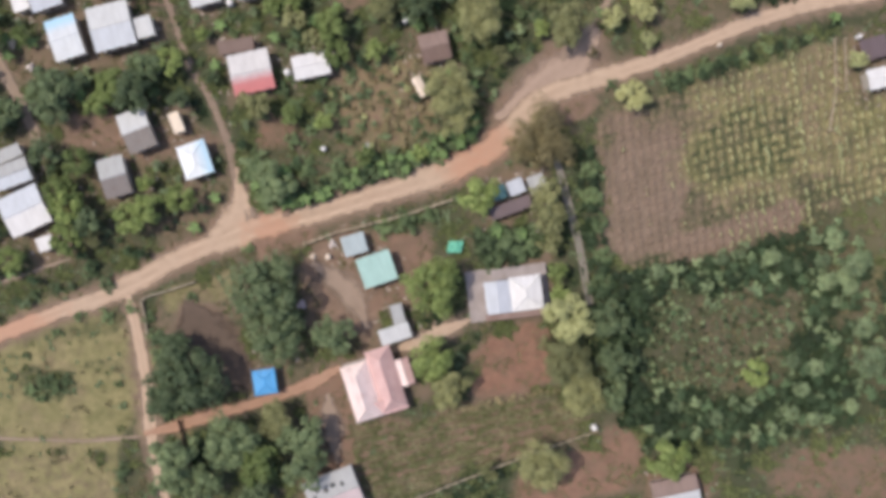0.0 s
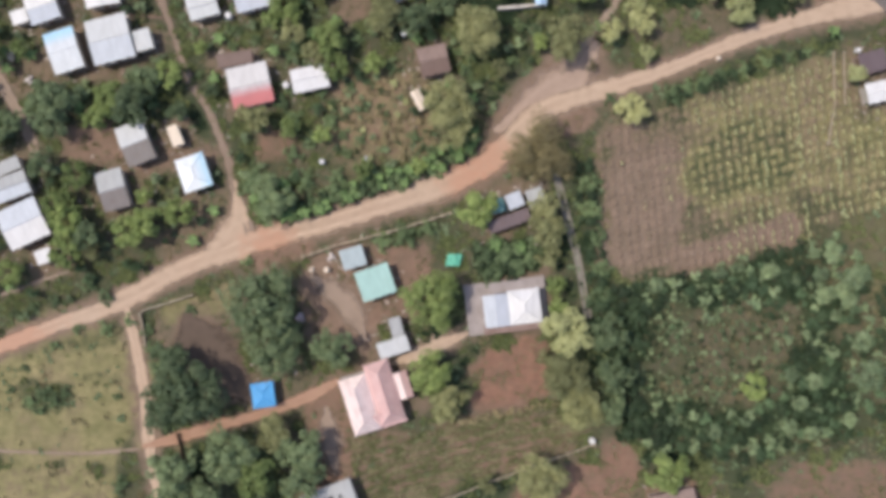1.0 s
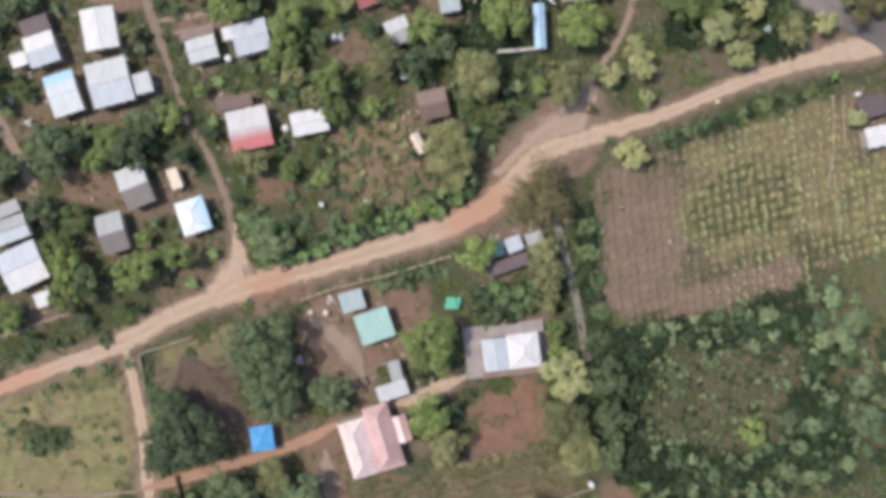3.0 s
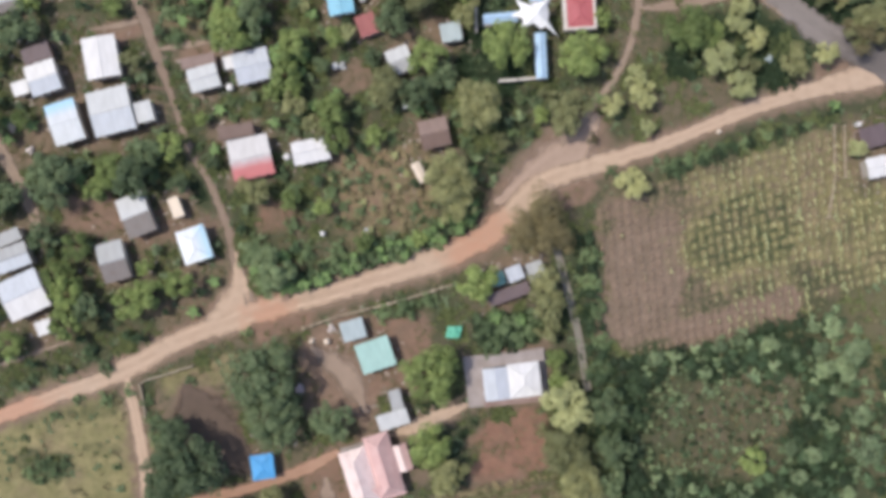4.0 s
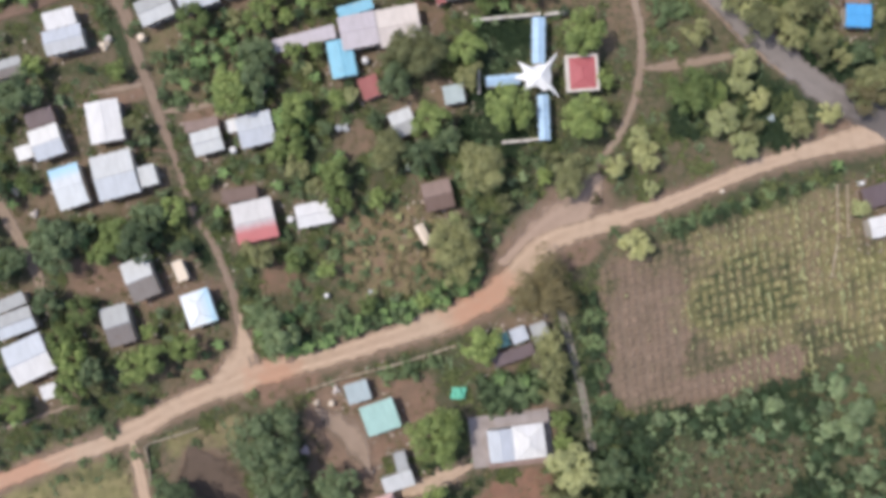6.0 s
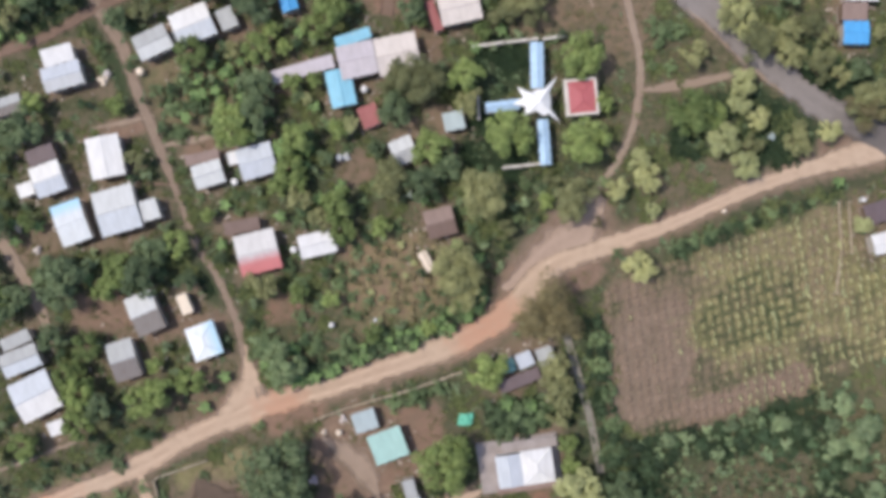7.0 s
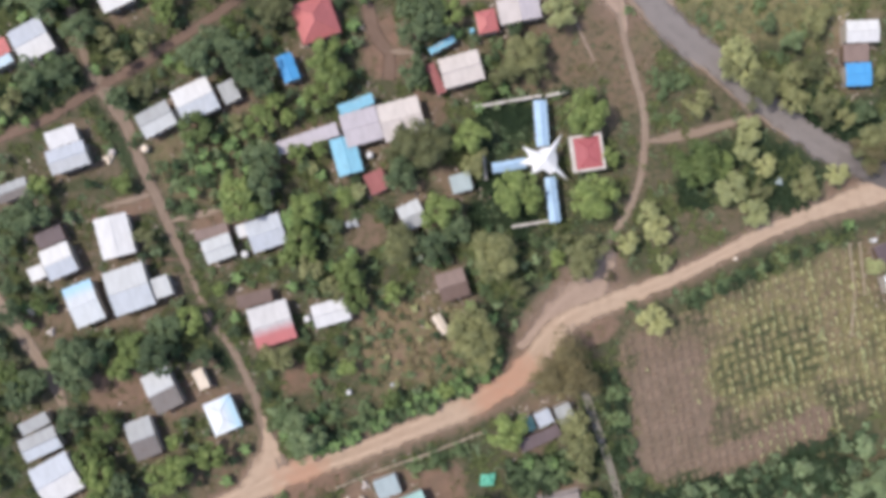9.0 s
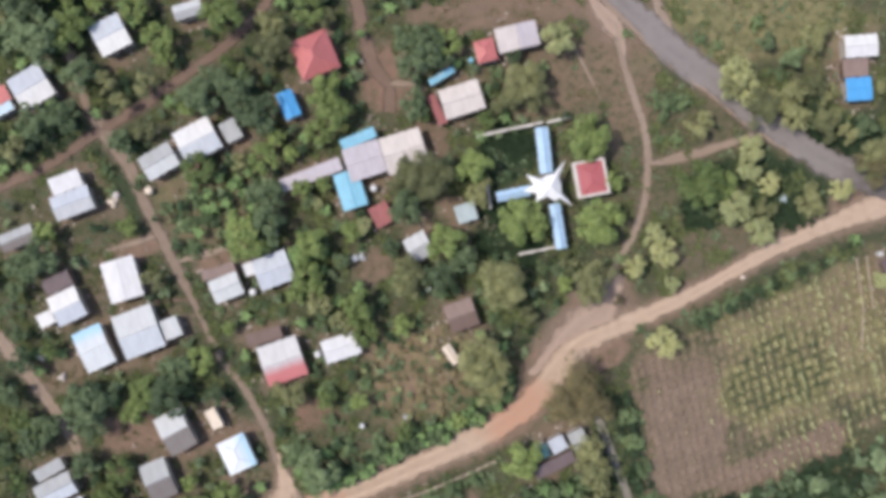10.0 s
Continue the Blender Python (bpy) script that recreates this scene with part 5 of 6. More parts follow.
place('dark', [
    (-67.6, 49.1, 3.43, 6.2), (-30.3, 54.9, 2.92, 5.5), (-30.7, 50.3, 3.43, 6.2), (-8.1, 50.7, 2.92, 5.5), (0.1, 41.2, 2.57, 5.1), (-4.4, 38.8, 2.92, 5.5), (-63.7, 84.8, 4.46, 7.6), (-65.4, 89.0, 3.43, 6.2), (-57.9, 77.6, 2.75, 5.3), (-61.2, 71.6, 2.92, 5.5), (-65.8, 71.2, 2.92, 5.5), (-37.7, 72.4, 3.95, 6.9), (-33.4, 73.3, 3.6, 6.5), (-30.1, 68.4, 3.43, 6.2), (-3.5, 74.3, 3.95, 6.9), (-5.0, 77.5, 2.57, 5.1), (-5.1, 67.0, 2.57, 5.1), (-1.4, 77.1, 2.57, 5.1), (-52.4, 66.5, 2.23, 4.6), (-70.4, 48.5, 2.57, 5.1), (-72.3, 33.2, 2.23, 4.6), (-71.8, 20.4, 2.57, 5.1), (-74.8, 28.0, 2.06, 4.4), (-63.9, 25.0, 2.92, 5.5)])
place('dark', [
    (-62.1, 27.4, 1.72, 3.9), (56.1, 67.4, 1.89, 4.1), (52.4, 70.6, 1.54, 3.7), (66.6, 55.2, 1.89, 4.1)])
place('bright', [
    (-60.1, 6.6, 2.6, 6.0), (-60.0, 1.7, 2.6, 5.6), (-28.8, -34.0, 3.6, 6.9),
    (-1.5, -6.0, 4.56, 7.8), (-1.8, -17.1, 3.86, 6.8), (5.4, 8.7, 3.33, 6.1), (-17.3, 35.7, 3.16, 5.9), (-16.9, 31.4, 2.28, 4.7), (-52.7, 26.3, 2.8, 5.4), (-54.6, 23.2, 2.63, 5.1), (-58.7, 13.9, 2.45, 4.9), (-43.8, 30.0, 2.28, 4.7), (-62.0, 9.2, 2.1, 4.4), (-46.8, 6.3, 2.98, 5.6), (-42.0, 8.3, 2.45, 4.9), (-50.1, 4.7, 2.63, 5.1), (-69.2, -1.8, 2.28, 4.7), (18.2, -3.5, 1.75, 4.0), (18.8, -7.2, 1.58, 3.7), (35.5, -33.2, 3.51, 6.3), (49.8, -19.8, 2.28, 4.7), (38.8, 48.9, 4.03, 7.0), (42.1, 48.3, 2.63, 5.1), (-34.1, 48.5, 3.51, 6.3), (-23.5, 46.4, 2.98, 5.6), (-25.3, 41.9, 2.45, 4.9)])
place('bright', [
    (-24.6, 55.6, 1.75, 4.0), (-21.0, 56.0, 1.4, 3.5), (-2.2, 44.2, 3.16, 5.9), (10.1, 46.2, 4.12, 7.2), (22.3, 44.8, 4.03, 7.0), (21.9, 58.5, 4.03, 7.0), (25.3, 51.0, 1.75, 4.0), (-17.3, 47.9, 1.75, 4.0), (3.6, 55.6, 2.98, 5.6), (-58.9, 83.6, 2.98, 5.6), (-57.7, 86.6, 2.98, 5.6), (-44.6, 82.0, 2.63, 5.1), (-44.1, 79.2, 1.75, 4.0), (-33.7, 84.2, 3.51, 6.3), (-47.8, 87.2, 2.28, 4.7), (-19.2, 70.8, 3.16, 5.9), (-18.2, 67.1, 3.16, 5.9), (-20.7, 64.5, 2.28, 4.7), (1.2, 76.3, 2.45, 4.9), (-29.9, 61.0, 2.45, 4.9), (-40.7, 60.6, 2.63, 5.1), (-41.4, 71.5, 2.1, 4.4)])
place('bright', [
    (-20.3, 83.8, 2.63, 5.1), (-34.5, 50.8, 2.98, 5.6), (-67.8, 34.3, 1.58, 3.7), (-73.4, 24.1, 1.93, 4.2), (-71.4, 21.6, 1.93, 4.2)])
place('olive', [
    (0.9, -22.0, 3.3, 6.2),
    (5.9, 36.9, 4.06, 7.1), (19.3, -18.3, 4.06, 7.1), (22.0, -23.2, 3.87, 6.8), (18.1, -16.2, 2.58, 5.1), (16.7, 8.7, 2.77, 5.3), (16.9, 5.1, 2.95, 5.6), (17.3, 1.0, 2.03, 4.3), (0.9, 24.7, 4.61, 7.8), (2.3, 20.8, 3.23, 6.0), (15.7, -34.4, 4.24, 7.3), (7.3, -35.8, 1.66, 3.8), (-29.8, 23.2, 2.58, 5.1), (19.8, 35.9, 3.69, 6.6), (-9.4, 38.8, 2.77, 5.3), (-26.6, -27.3, 3.14, 5.8), (-23.9, 36.8, 2.21, 4.6), (-20.3, 33.7, 2.03, 4.3), (-9.0, 39.7, 3.14, 5.8), (-4.1, 54.9, 4.24, 7.3), (-7.7, 56.0, 2.77, 5.3), (56.1, 44.0, 2.77, 5.3), (49.2, 43.9, 1.66, 3.8), (50.0, 59.8, 3.14, 5.8)])
place('olive', [
    (55.1, 58.1, 2.77, 5.3), (60.0, 56.0, 2.4, 4.8), (68.4, 50.6, 3.32, 6.1), (3.6, 51.6, 2.4, 4.8), (-25.8, 78.4, 3.14, 5.8), (-26.4, 82.0, 2.4, 4.8), (12.6, 68.5, 3.69, 6.6), (10.1, 66.2, 2.4, 4.8), (14.6, 65.3, 2.03, 4.3), (46.4, 64.3, 2.4, 4.8), (40.3, 58.4, 2.21, 4.6), (55.1, 61.9, 2.4, 4.8), (59.1, 62.9, 2.21, 4.6), (60.5, 57.7, 2.21, 4.6), (70.7, 61.4, 1.66, 3.8), (59.8, 70.4, 2.77, 5.3), (-69.7, 67.2, 2.21, 4.6), (-51.9, 72.8, 1.66, 3.8), (-47.8, 75.2, 2.03, 4.3), (63.8, 54.6, 1.66, 3.8), (66.1, 48.3, 2.21, 4.6), (61.9, 61.3, 1.48, 3.6)])
place('brown', [
    (67.4, 48.3, 3.4, 6.0), (24.3, 31.8, 1.0, 1.8), (15.5, 18.7, 4.98, 8.3), (12.7, 16.2, 3.14, 5.8), (17.2, 15.9, 3.14, 5.8)])
place('yellow', [
    (19.7, -11.2, 4.24, 7.3), (30.3, 24.3, 2.77, 5.3), (43.8, 44.6, 3.14, 5.8), (48.0, 53.9, 2.58, 5.1), (47.2, 50.4, 2.03, 4.3), (50.2, 47.9, 2.03, 4.3), (47.6, 40.2, 2.58, 5.1), (30.9, 41.7, 2.03, 4.3), (32.0, 38.7, 2.4, 4.8), (27.3, 37.2, 2.03, 4.3), (32.9, 33.6, 1.48, 3.6), (61.6, 45.6, 2.03, 4.3), (66.6, 30.4, 1.66, 3.8), (-15.6, 48.6, 1.66, 3.6), (-22.4, 53.0, 1.11, 3.1), (18.8, 74.5, 2.95, 5.6), (46.9, 66.0, 2.95, 5.6), (48.5, 62.7, 2.4, 4.8), (45.2, 64.1, 1.85, 4.1)])
place('bush', [
    (24.3, 12.9, 1.85, 1.6), (24.6, 8.4, 1.85, 1.6), (25.1, 3.8, 1.85, 1.6), (25.6, -0.8, 1.85, 1.6), (26.3, -5.4, 2.03, 1.7), (27.4, 26.8, 1.11, 0.9), (37.2, 27.7, 1.38, 1.2), (40.0, 28.6, 1.48, 1.3), (42.8, 29.7, 1.38, 1.2), (45.5, 30.6, 1.29, 1.1), (49.2, 31.5, 1.11, 0.9), (38.2, 26.3, 1.29, 1.1), (56.6, 33.6, 1.11, 0.9), (59.3, 34.1, 1.11, 0.9), (52.9, 32.7, 0.92, 0.8), (10.6, 0.9, 3.51, 1.9), (7.1, 1.5, 2.58, 1.9), (13.8, 1.0, 2.4, 1.9), (8.7, -1.7, 2.03, 1.7), (-5.9, 4.3, 2.21, 1.9), (-2.3, 5.6, 1.48, 1.3), (-9.6, 3.3, 1.48, 1.3), (-20.6, 9.5, 2.03, 1.7), (-17.4, 10.7, 2.03, 1.7)])
place('bush', [
    (-14.2, 11.6, 1.85, 1.6), (-11.0, 12.5, 1.85, 1.6), (-7.7, 13.6, 1.85, 1.6), (-4.5, 14.6, 1.85, 1.6), (-1.3, 15.9, 1.85, 1.6), (1.9, 17.1, 1.66, 1.4), (4.4, 18.5, 1.48, 1.3), (-24.2, 8.8, 2.4, 1.9), (-28.8, 8.4, 2.21, 1.9), (-30.2, 13.0, 2.77, 1.9), (-22.4, 13.0, 2.21, 1.9), (-16.9, 13.9, 1.66, 1.4), (-11.4, 14.8, 1.48, 1.3), (-24.2, 23.0, 2.03, 1.7), (-26.1, 25.8, 1.66, 1.4), (-21.1, 19.9, 1.29, 1.1), (-18.3, 22.6, 1.29, 1.1), (-13.3, 19.9, 1.11, 0.9), (-24.3, 17.6, 1.48, 1.3), (-67.0, -22.8, 1.2, 1.0), (-64.8, -21.4, 1.57, 1.3), (-63.1, -22.8, 1.2, 1.0), (-61.3, -21.2, 1.01, 0.9), (-70.3, -20.8, 0.83, 0.8)])
place('bush', [
    (-65.7, -24.2, 0.92, 0.8), (-54.6, -10.9, 1.29, 1.1), (-59.3, -10.9, 0.92, 0.8), (-51.0, -9.5, 0.92, 0.8), (-63.0, -13.6, 0.92, 0.8), (-68.0, -17.3, 0.74, 0.8), (-52.9, -21.9, 0.74, 0.8), (-52.3, -36.1, 1.48, 1.3), (-47.3, -39.3, 1.29, 1.1), (-54.6, -5.3, 1.48, 1.3), (-57.3, -3.5, 1.48, 1.3), (-66.6, -7.2, 1.11, 0.9), (-62.9, -6.3, 1.11, 0.9), (-69.4, -8.6, 0.92, 0.8), (-31.7, 0.2, 0.92, 0.8), (-40.9, -7.7, 0.92, 0.8), (-42.3, 56.3, 2.03, 1.7), (-45.1, 54.0, 1.66, 1.4), (-40.5, 53.1, 1.66, 1.4), (-38.6, 49.9, 1.48, 1.3), (-43.2, 48.1, 1.29, 1.1), (-36.8, 51.8, 1.29, 1.1), (-11.9, 45.1, 1.11, 0.9), (-13.7, 36.3, 1.11, 0.9)])
place('bush', [
    (-17.3, 30.3, 1.11, 0.9), (-19.6, 27.5, 1.11, 0.9), (-28.4, 44.0, 1.85, 1.6), (-26.6, 39.4, 1.29, 1.1), (-33.1, 37.6, 0.92, 0.8), (-30.3, 36.2, 0.92, 0.8), (-40.4, 37.5, 0.92, 0.8), (-22.9, 34.9, 1.11, 0.9), (-24.7, 33.5, 1.11, 0.9), (20.2, 56.8, 1.11, 0.9), (1.0, 34.6, 1.11, 0.9), (3.8, 31.4, 1.29, 1.1), (5.2, 29.1, 0.92, 0.8), (7.5, 35.6, 0.92, 0.8), (25.4, 38.5, 1.11, 0.9), (46.1, 44.1, 0.92, 0.8), (36.8, 56.9, 1.29, 1.1), (34.0, 57.4, 0.92, 0.8), (-56.0, 62.6, 1.29, 1.1), (-51.3, 59.3, 1.11, 0.9), (-55.5, 58.8, 1.11, 0.9), (-46.6, 54.5, 1.66, 1.4), (-44.2, 51.9, 1.66, 1.4), (-40.4, 52.4, 1.85, 1.6)])
place('bush', [
    (-43.7, 48.2, 1.48, 1.3), (-38.1, 48.5, 1.29, 1.1), (-32.5, 48.7, 1.48, 1.3), (-25.1, 48.8, 1.29, 1.1), (-22.6, 46.7, 1.48, 1.3), (-19.5, 49.1, 1.29, 1.1), (35.6, 62.2, 2.4, 1.9), (38.6, 62.8, 1.66, 1.4), (34.2, 64.3, 1.11, 0.9), (30.8, 74.9, 0.92, 0.8), (42.5, 72.6, 1.29, 1.1), (45.2, 71.3, 1.11, 0.9), (54.7, 65.6, 1.48, 1.3), (58.8, 68.9, 1.11, 0.9), (52.0, 74.3, 1.29, 1.1), (63.9, 57.1, 1.29, 1.1), (65.5, 54.2, 1.11, 0.9), (59.3, 57.2, 1.11, 0.9), (-16.3, 45.0, 1.11, 0.9), (-11.4, 38.9, 1.29, 1.1), (8.9, 70.8, 1.48, 1.3), (6.8, 68.3, 1.29, 1.1), (16.4, 70.9, 1.29, 1.1), (-7.8, 31.4, 0.83, 0.8)])
place('bush', [
    (-12.4, 29.6, 0.83, 0.8), (-15.1, 28.6, 1.01, 0.9), (-4.5, 20.4, 1.11, 0.9), (-1.8, 18.5, 1.01, 0.9), (-13.3, 25.0, 0.74, 0.8), (-16.0, 20.8, 1.01, 0.9), (-9.6, 18.5, 0.83, 0.8), (-17.9, 25.0, 0.92, 0.8), (-48.0, -11.3, 1.01, 0.9), (-47.3, -14.1, 1.2, 1.0), (-46.5, -17.3, 1.29, 1.1), (-46.1, -20.5, 1.29, 1.1), (-45.8, -23.7, 1.29, 1.1), (-44.6, -27.0, 1.11, 0.9), (-43.1, 60.3, 1.11, 0.9), (-41.2, 56.1, 1.11, 0.9), (-38.9, 56.0, 1.11, 0.9), (-36.7, 53.6, 1.29, 1.1), (-33.9, 54.0, 1.29, 1.1), (-32.0, 57.7, 1.29, 1.1), (-35.1, 61.0, 1.11, 0.9), (-39.7, 61.1, 1.11, 0.9), (-42.2, 52.9, 1.11, 0.9)])
place('banana', [
    (-22.2, 7.9, 1.48, 3.6), (-25.4, 7.4, 1.48, 3.6), (-28.1, 10.1, 1.48, 3.6), (-25.9, 12.9, 1.29, 3.3), (2.8, 17.0, 1.29, 3.3), (0.1, 15.2, 1.11, 3.1), (-5.9, 12.9, 1.11, 3.1), (-15.0, 10.2, 1.11, 3.1), (-69.5, -3.5, 1.48, 3.6), (8.7, 2.9, 1.48, 3.6), (12.8, 2.4, 1.29, 3.3), (63.3, 37.4, 1.29, 3.3), (-26.4, 43.4, 1.48, 3.6), (-24.1, 41.1, 1.48, 3.6), (-22.3, 44.8, 1.29, 3.3), (-27.2, 34.3, 1.29, 3.3), (-20.9, 37.0, 1.29, 3.3), (-17.2, 38.9, 1.29, 3.3), (-70.1, 31.2, 1.29, 3.3), (-42.0, 50.6, 1.29, 3.3), (-39.2, 54.2, 1.29, 3.3), (-56.3, 71.7, 1.29, 3.3), (-44.3, 72.1, 1.29, 3.3), (-30.5, 55.8, 1.48, 3.6)])
place('banana', [
    (-32.6, 53.3, 1.29, 3.3), (-12.2, 79.5, 1.11, 3.1), (-14.5, 75.2, 1.11, 3.1), (-69.8, 69.6, 1.29, 3.3), (-68.2, 63.9, 1.11, 3.1), (-63.3, 74.3, 1.29, 3.3), (-41.7, 58.6, 1.29, 3.3), (-39.7, 56.7, 1.29, 3.3), (-37.8, 59.2, 1.29, 3.3), (-35.5, 57.5, 1.29, 3.3), (-40.4, 54.1, 1.29, 3.3), (-37.2, 54.8, 1.29, 3.3), (-34.3, 56.1, 1.11, 3.1), (-33.0, 59.3, 1.11, 3.1)])
# a double row of tall broad-leaved plants along the road
hedge_rng = random.Random(17)
hedge = smooth_line([(-28.5, 7.6, 1), (-22.5, 8.6, 1), (-12.0, 12.0, 1), (-3.0, 15.2, 1), (5.5, 19.6, 1)], 1.9)
place('banana', [(x + hedge_rng.uniform(-0.9, 0.9) - 0.35 * k, y + hedge_rng.uniform(-0.7, 0.7) + 1.4 * k, hedge_rng.uniform(0.8, 1.4), hedge_rng.uniform(2.0, 3.2)) for x, y, _ in hedge for k in (0, 1) if hedge_rng.random() < 0.72])
# mixed low growth in the open scrub
for kind, count, lo, hi in (("drybush", 46, 0.25, 0.6), ("pale", 32, 0.25, 0.55), ("bush", 14, 0.4, 0.8), ("yellow", 7, 0.5, 0.8)):
    spots = []
    for k in range(count):
        a, d = hedge_rng.uniform(0, 6.283), math.sqrt(hedge_rng.random())
        r = hedge_rng.uniform(lo, hi)
        spots.append((-9.5 + 10.0 * d * math.cos(a), 24.0 + 8.0 * d * math.sin(a), r, r * 1.2 + 0.2))
    place(kind, spots)
# dry growth between the red yard and the garden
place('drybush', [(3.5 + k * 0.9 + hedge_rng.uniform(-0.3, 0.3), -26.0 + k * 0.19 + hedge_rng.uniform(-0.5, 0.5), hedge_rng.uniform(0.3, 0.6), 0.6) for k in range(18)])
place('banana', [(-25.2 + hedge_rng.uniform(-2.6, 2.6), 43.6 + hedge_rng.uniform(-4.0, 4.2), hedge_rng.uniform(1.1, 1.6), hedge_rng.uniform(3.2, 4.2)) for k in range(14)])
place('pale', [
    (59.9, 1.8, 1.38, 2.9), (62.5, 1.7, 2.03, 3.8), (61.1, -1.7, 1.57, 3.2), (62.3, -4.7, 1.66, 3.3), (67.3, -1.6, 2.03, 3.8), (65.4, -5.9, 1.66, 3.3), (53.2, -1.3, 1.48, 3.0), (66.2, -2.6, 2.4, 4.4), (64.2, -4.6, 1.66, 3.3), (67.7, -12.6, 2.03, 3.8), (68.8, -18.0, 2.77, 5.0), (61.0, -5.4, 1.66, 3.3), (42.4, -5.8, 1.38, 2.9), (42.9, -9.0, 1.2, 2.6), (34.7, -3.5, 1.48, 3.0), (37.9, -3.5, 1.29, 2.7), (52.5, -1.7, 1.29, 2.7), (44.3, -1.7, 1.29, 2.7), (55.8, -12.7, 0.92, 2.2), (48.8, -25.5, 1.29, 2.7), (50.2, -30.0, 1.29, 2.7), (40.7, -30.1, 0.92, 2.2), (60.1, -19.0, 1.66, 3.3), (56.1, -18.1, 1.48, 3.0)])
place('pale', [
    (57.9, -22.7, 1.48, 3.0), (56.0, -26.3, 1.66, 3.3), (52.9, -29.1, 1.29, 2.7), (59.7, -27.3, 1.48, 3.0), (65.6, -25.4, 1.48, 3.0), (63.0, -14.5, 1.29, 2.7), (36.1, -30.1, 0.92, 2.2), (33.4, -29.2, 0.83, 2.0), (37.1, -25.5, 0.83, 2.0), (41.2, -25.1, 0.74, 1.9), (34.8, -22.8, 0.83, 2.0), (44.2, -27.2, 1.48, 3.0)])
place('drybush', [
    (-15.1, 26.8, 0.55, 0.7), (-13.3, 23.1, 0.74, 0.9), (-10.5, 28.7, 0.55, 0.7), (-8.7, 29.7, 0.83, 1.0), (-7.8, 26.8, 0.65, 0.8), (-5.9, 24.1, 0.55, 0.7), (-4.5, 21.7, 0.65, 0.8), (-7.8, 20.4, 0.55, 0.7), (-11.0, 19.9, 0.55, 0.7), (-13.3, 19.0, 0.65, 0.8), (-9.6, 23.6, 0.46, 0.6), (-2.7, 20.8, 0.74, 0.9), (-1.3, 19.0, 0.65, 0.8), (-12.4, 31.0, 0.55, 0.7), (-5.9, 28.2, 0.65, 0.8), (-7.3, 31.9, 0.65, 0.8), (-3.6, 23.1, 0.55, 0.7), (-8.7, 21.8, 0.55, 0.7), (-14.2, 21.8, 0.46, 0.6), (-16.0, 24.1, 0.55, 0.7), (-6.4, 18.5, 0.55, 0.7), (-11.4, 17.6, 0.55, 0.7), (-4.1, 30.5, 0.65, 0.8), (-10.5, 32.4, 0.46, 0.6)])
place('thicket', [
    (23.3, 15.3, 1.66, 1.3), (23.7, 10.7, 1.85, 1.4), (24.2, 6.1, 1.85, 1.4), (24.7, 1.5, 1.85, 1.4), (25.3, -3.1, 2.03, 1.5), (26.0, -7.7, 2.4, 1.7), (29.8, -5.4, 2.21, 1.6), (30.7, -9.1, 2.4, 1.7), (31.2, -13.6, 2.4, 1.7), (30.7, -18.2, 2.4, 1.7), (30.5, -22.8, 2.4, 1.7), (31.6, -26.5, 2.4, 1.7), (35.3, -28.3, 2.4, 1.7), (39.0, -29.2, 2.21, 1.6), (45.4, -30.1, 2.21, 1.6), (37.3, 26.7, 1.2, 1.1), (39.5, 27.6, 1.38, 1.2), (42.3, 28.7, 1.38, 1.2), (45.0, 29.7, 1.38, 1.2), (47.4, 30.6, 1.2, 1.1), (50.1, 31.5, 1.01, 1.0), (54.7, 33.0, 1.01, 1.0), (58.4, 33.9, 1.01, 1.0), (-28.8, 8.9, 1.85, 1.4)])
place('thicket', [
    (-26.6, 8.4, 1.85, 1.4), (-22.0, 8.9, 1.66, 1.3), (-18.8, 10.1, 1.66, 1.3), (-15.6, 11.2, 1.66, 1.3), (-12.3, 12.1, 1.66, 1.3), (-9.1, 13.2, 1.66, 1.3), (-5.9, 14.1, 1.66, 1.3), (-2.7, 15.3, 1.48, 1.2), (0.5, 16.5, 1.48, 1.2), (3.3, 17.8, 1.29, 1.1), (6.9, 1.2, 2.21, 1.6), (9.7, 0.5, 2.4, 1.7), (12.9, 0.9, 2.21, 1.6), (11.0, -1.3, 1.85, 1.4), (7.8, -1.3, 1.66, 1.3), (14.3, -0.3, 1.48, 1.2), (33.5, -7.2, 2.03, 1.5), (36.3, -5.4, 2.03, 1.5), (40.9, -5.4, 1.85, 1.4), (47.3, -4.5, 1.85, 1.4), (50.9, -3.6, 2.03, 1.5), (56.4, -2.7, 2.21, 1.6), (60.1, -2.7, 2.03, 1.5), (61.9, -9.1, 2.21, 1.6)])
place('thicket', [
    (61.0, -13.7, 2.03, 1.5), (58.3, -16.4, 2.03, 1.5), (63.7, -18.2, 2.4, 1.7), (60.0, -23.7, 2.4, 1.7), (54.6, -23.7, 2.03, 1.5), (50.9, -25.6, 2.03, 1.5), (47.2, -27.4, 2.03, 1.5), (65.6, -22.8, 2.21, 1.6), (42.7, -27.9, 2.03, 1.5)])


# ---------------------------------------------------------------- crop field
def crop_plant(seed):
    rng = np.random.default_rng(seed)
    ob = thing("crop_plant", "young yellowish-green crop plant in a field row", "plant", Matrix(), "rows of crop plants")
    cen = np.stack((rng.normal(size=5) * 0.16, rng.normal(size=5) * 0.28, rng.uniform(0.25, 0.55, 5)), 1)
    v, f = leaves(rng, cen, np.full(5, 0.22), 46, 0.15)
    raw("foliage", v, f, "leaf_crop", ob)
    bm = bmesh.new()
    limb(bm, (0, 0, -0.05), (0, 0, 0.4), 0.03, 0.02, 5)
    part("stem", bm, "bark", ob)
    return ob


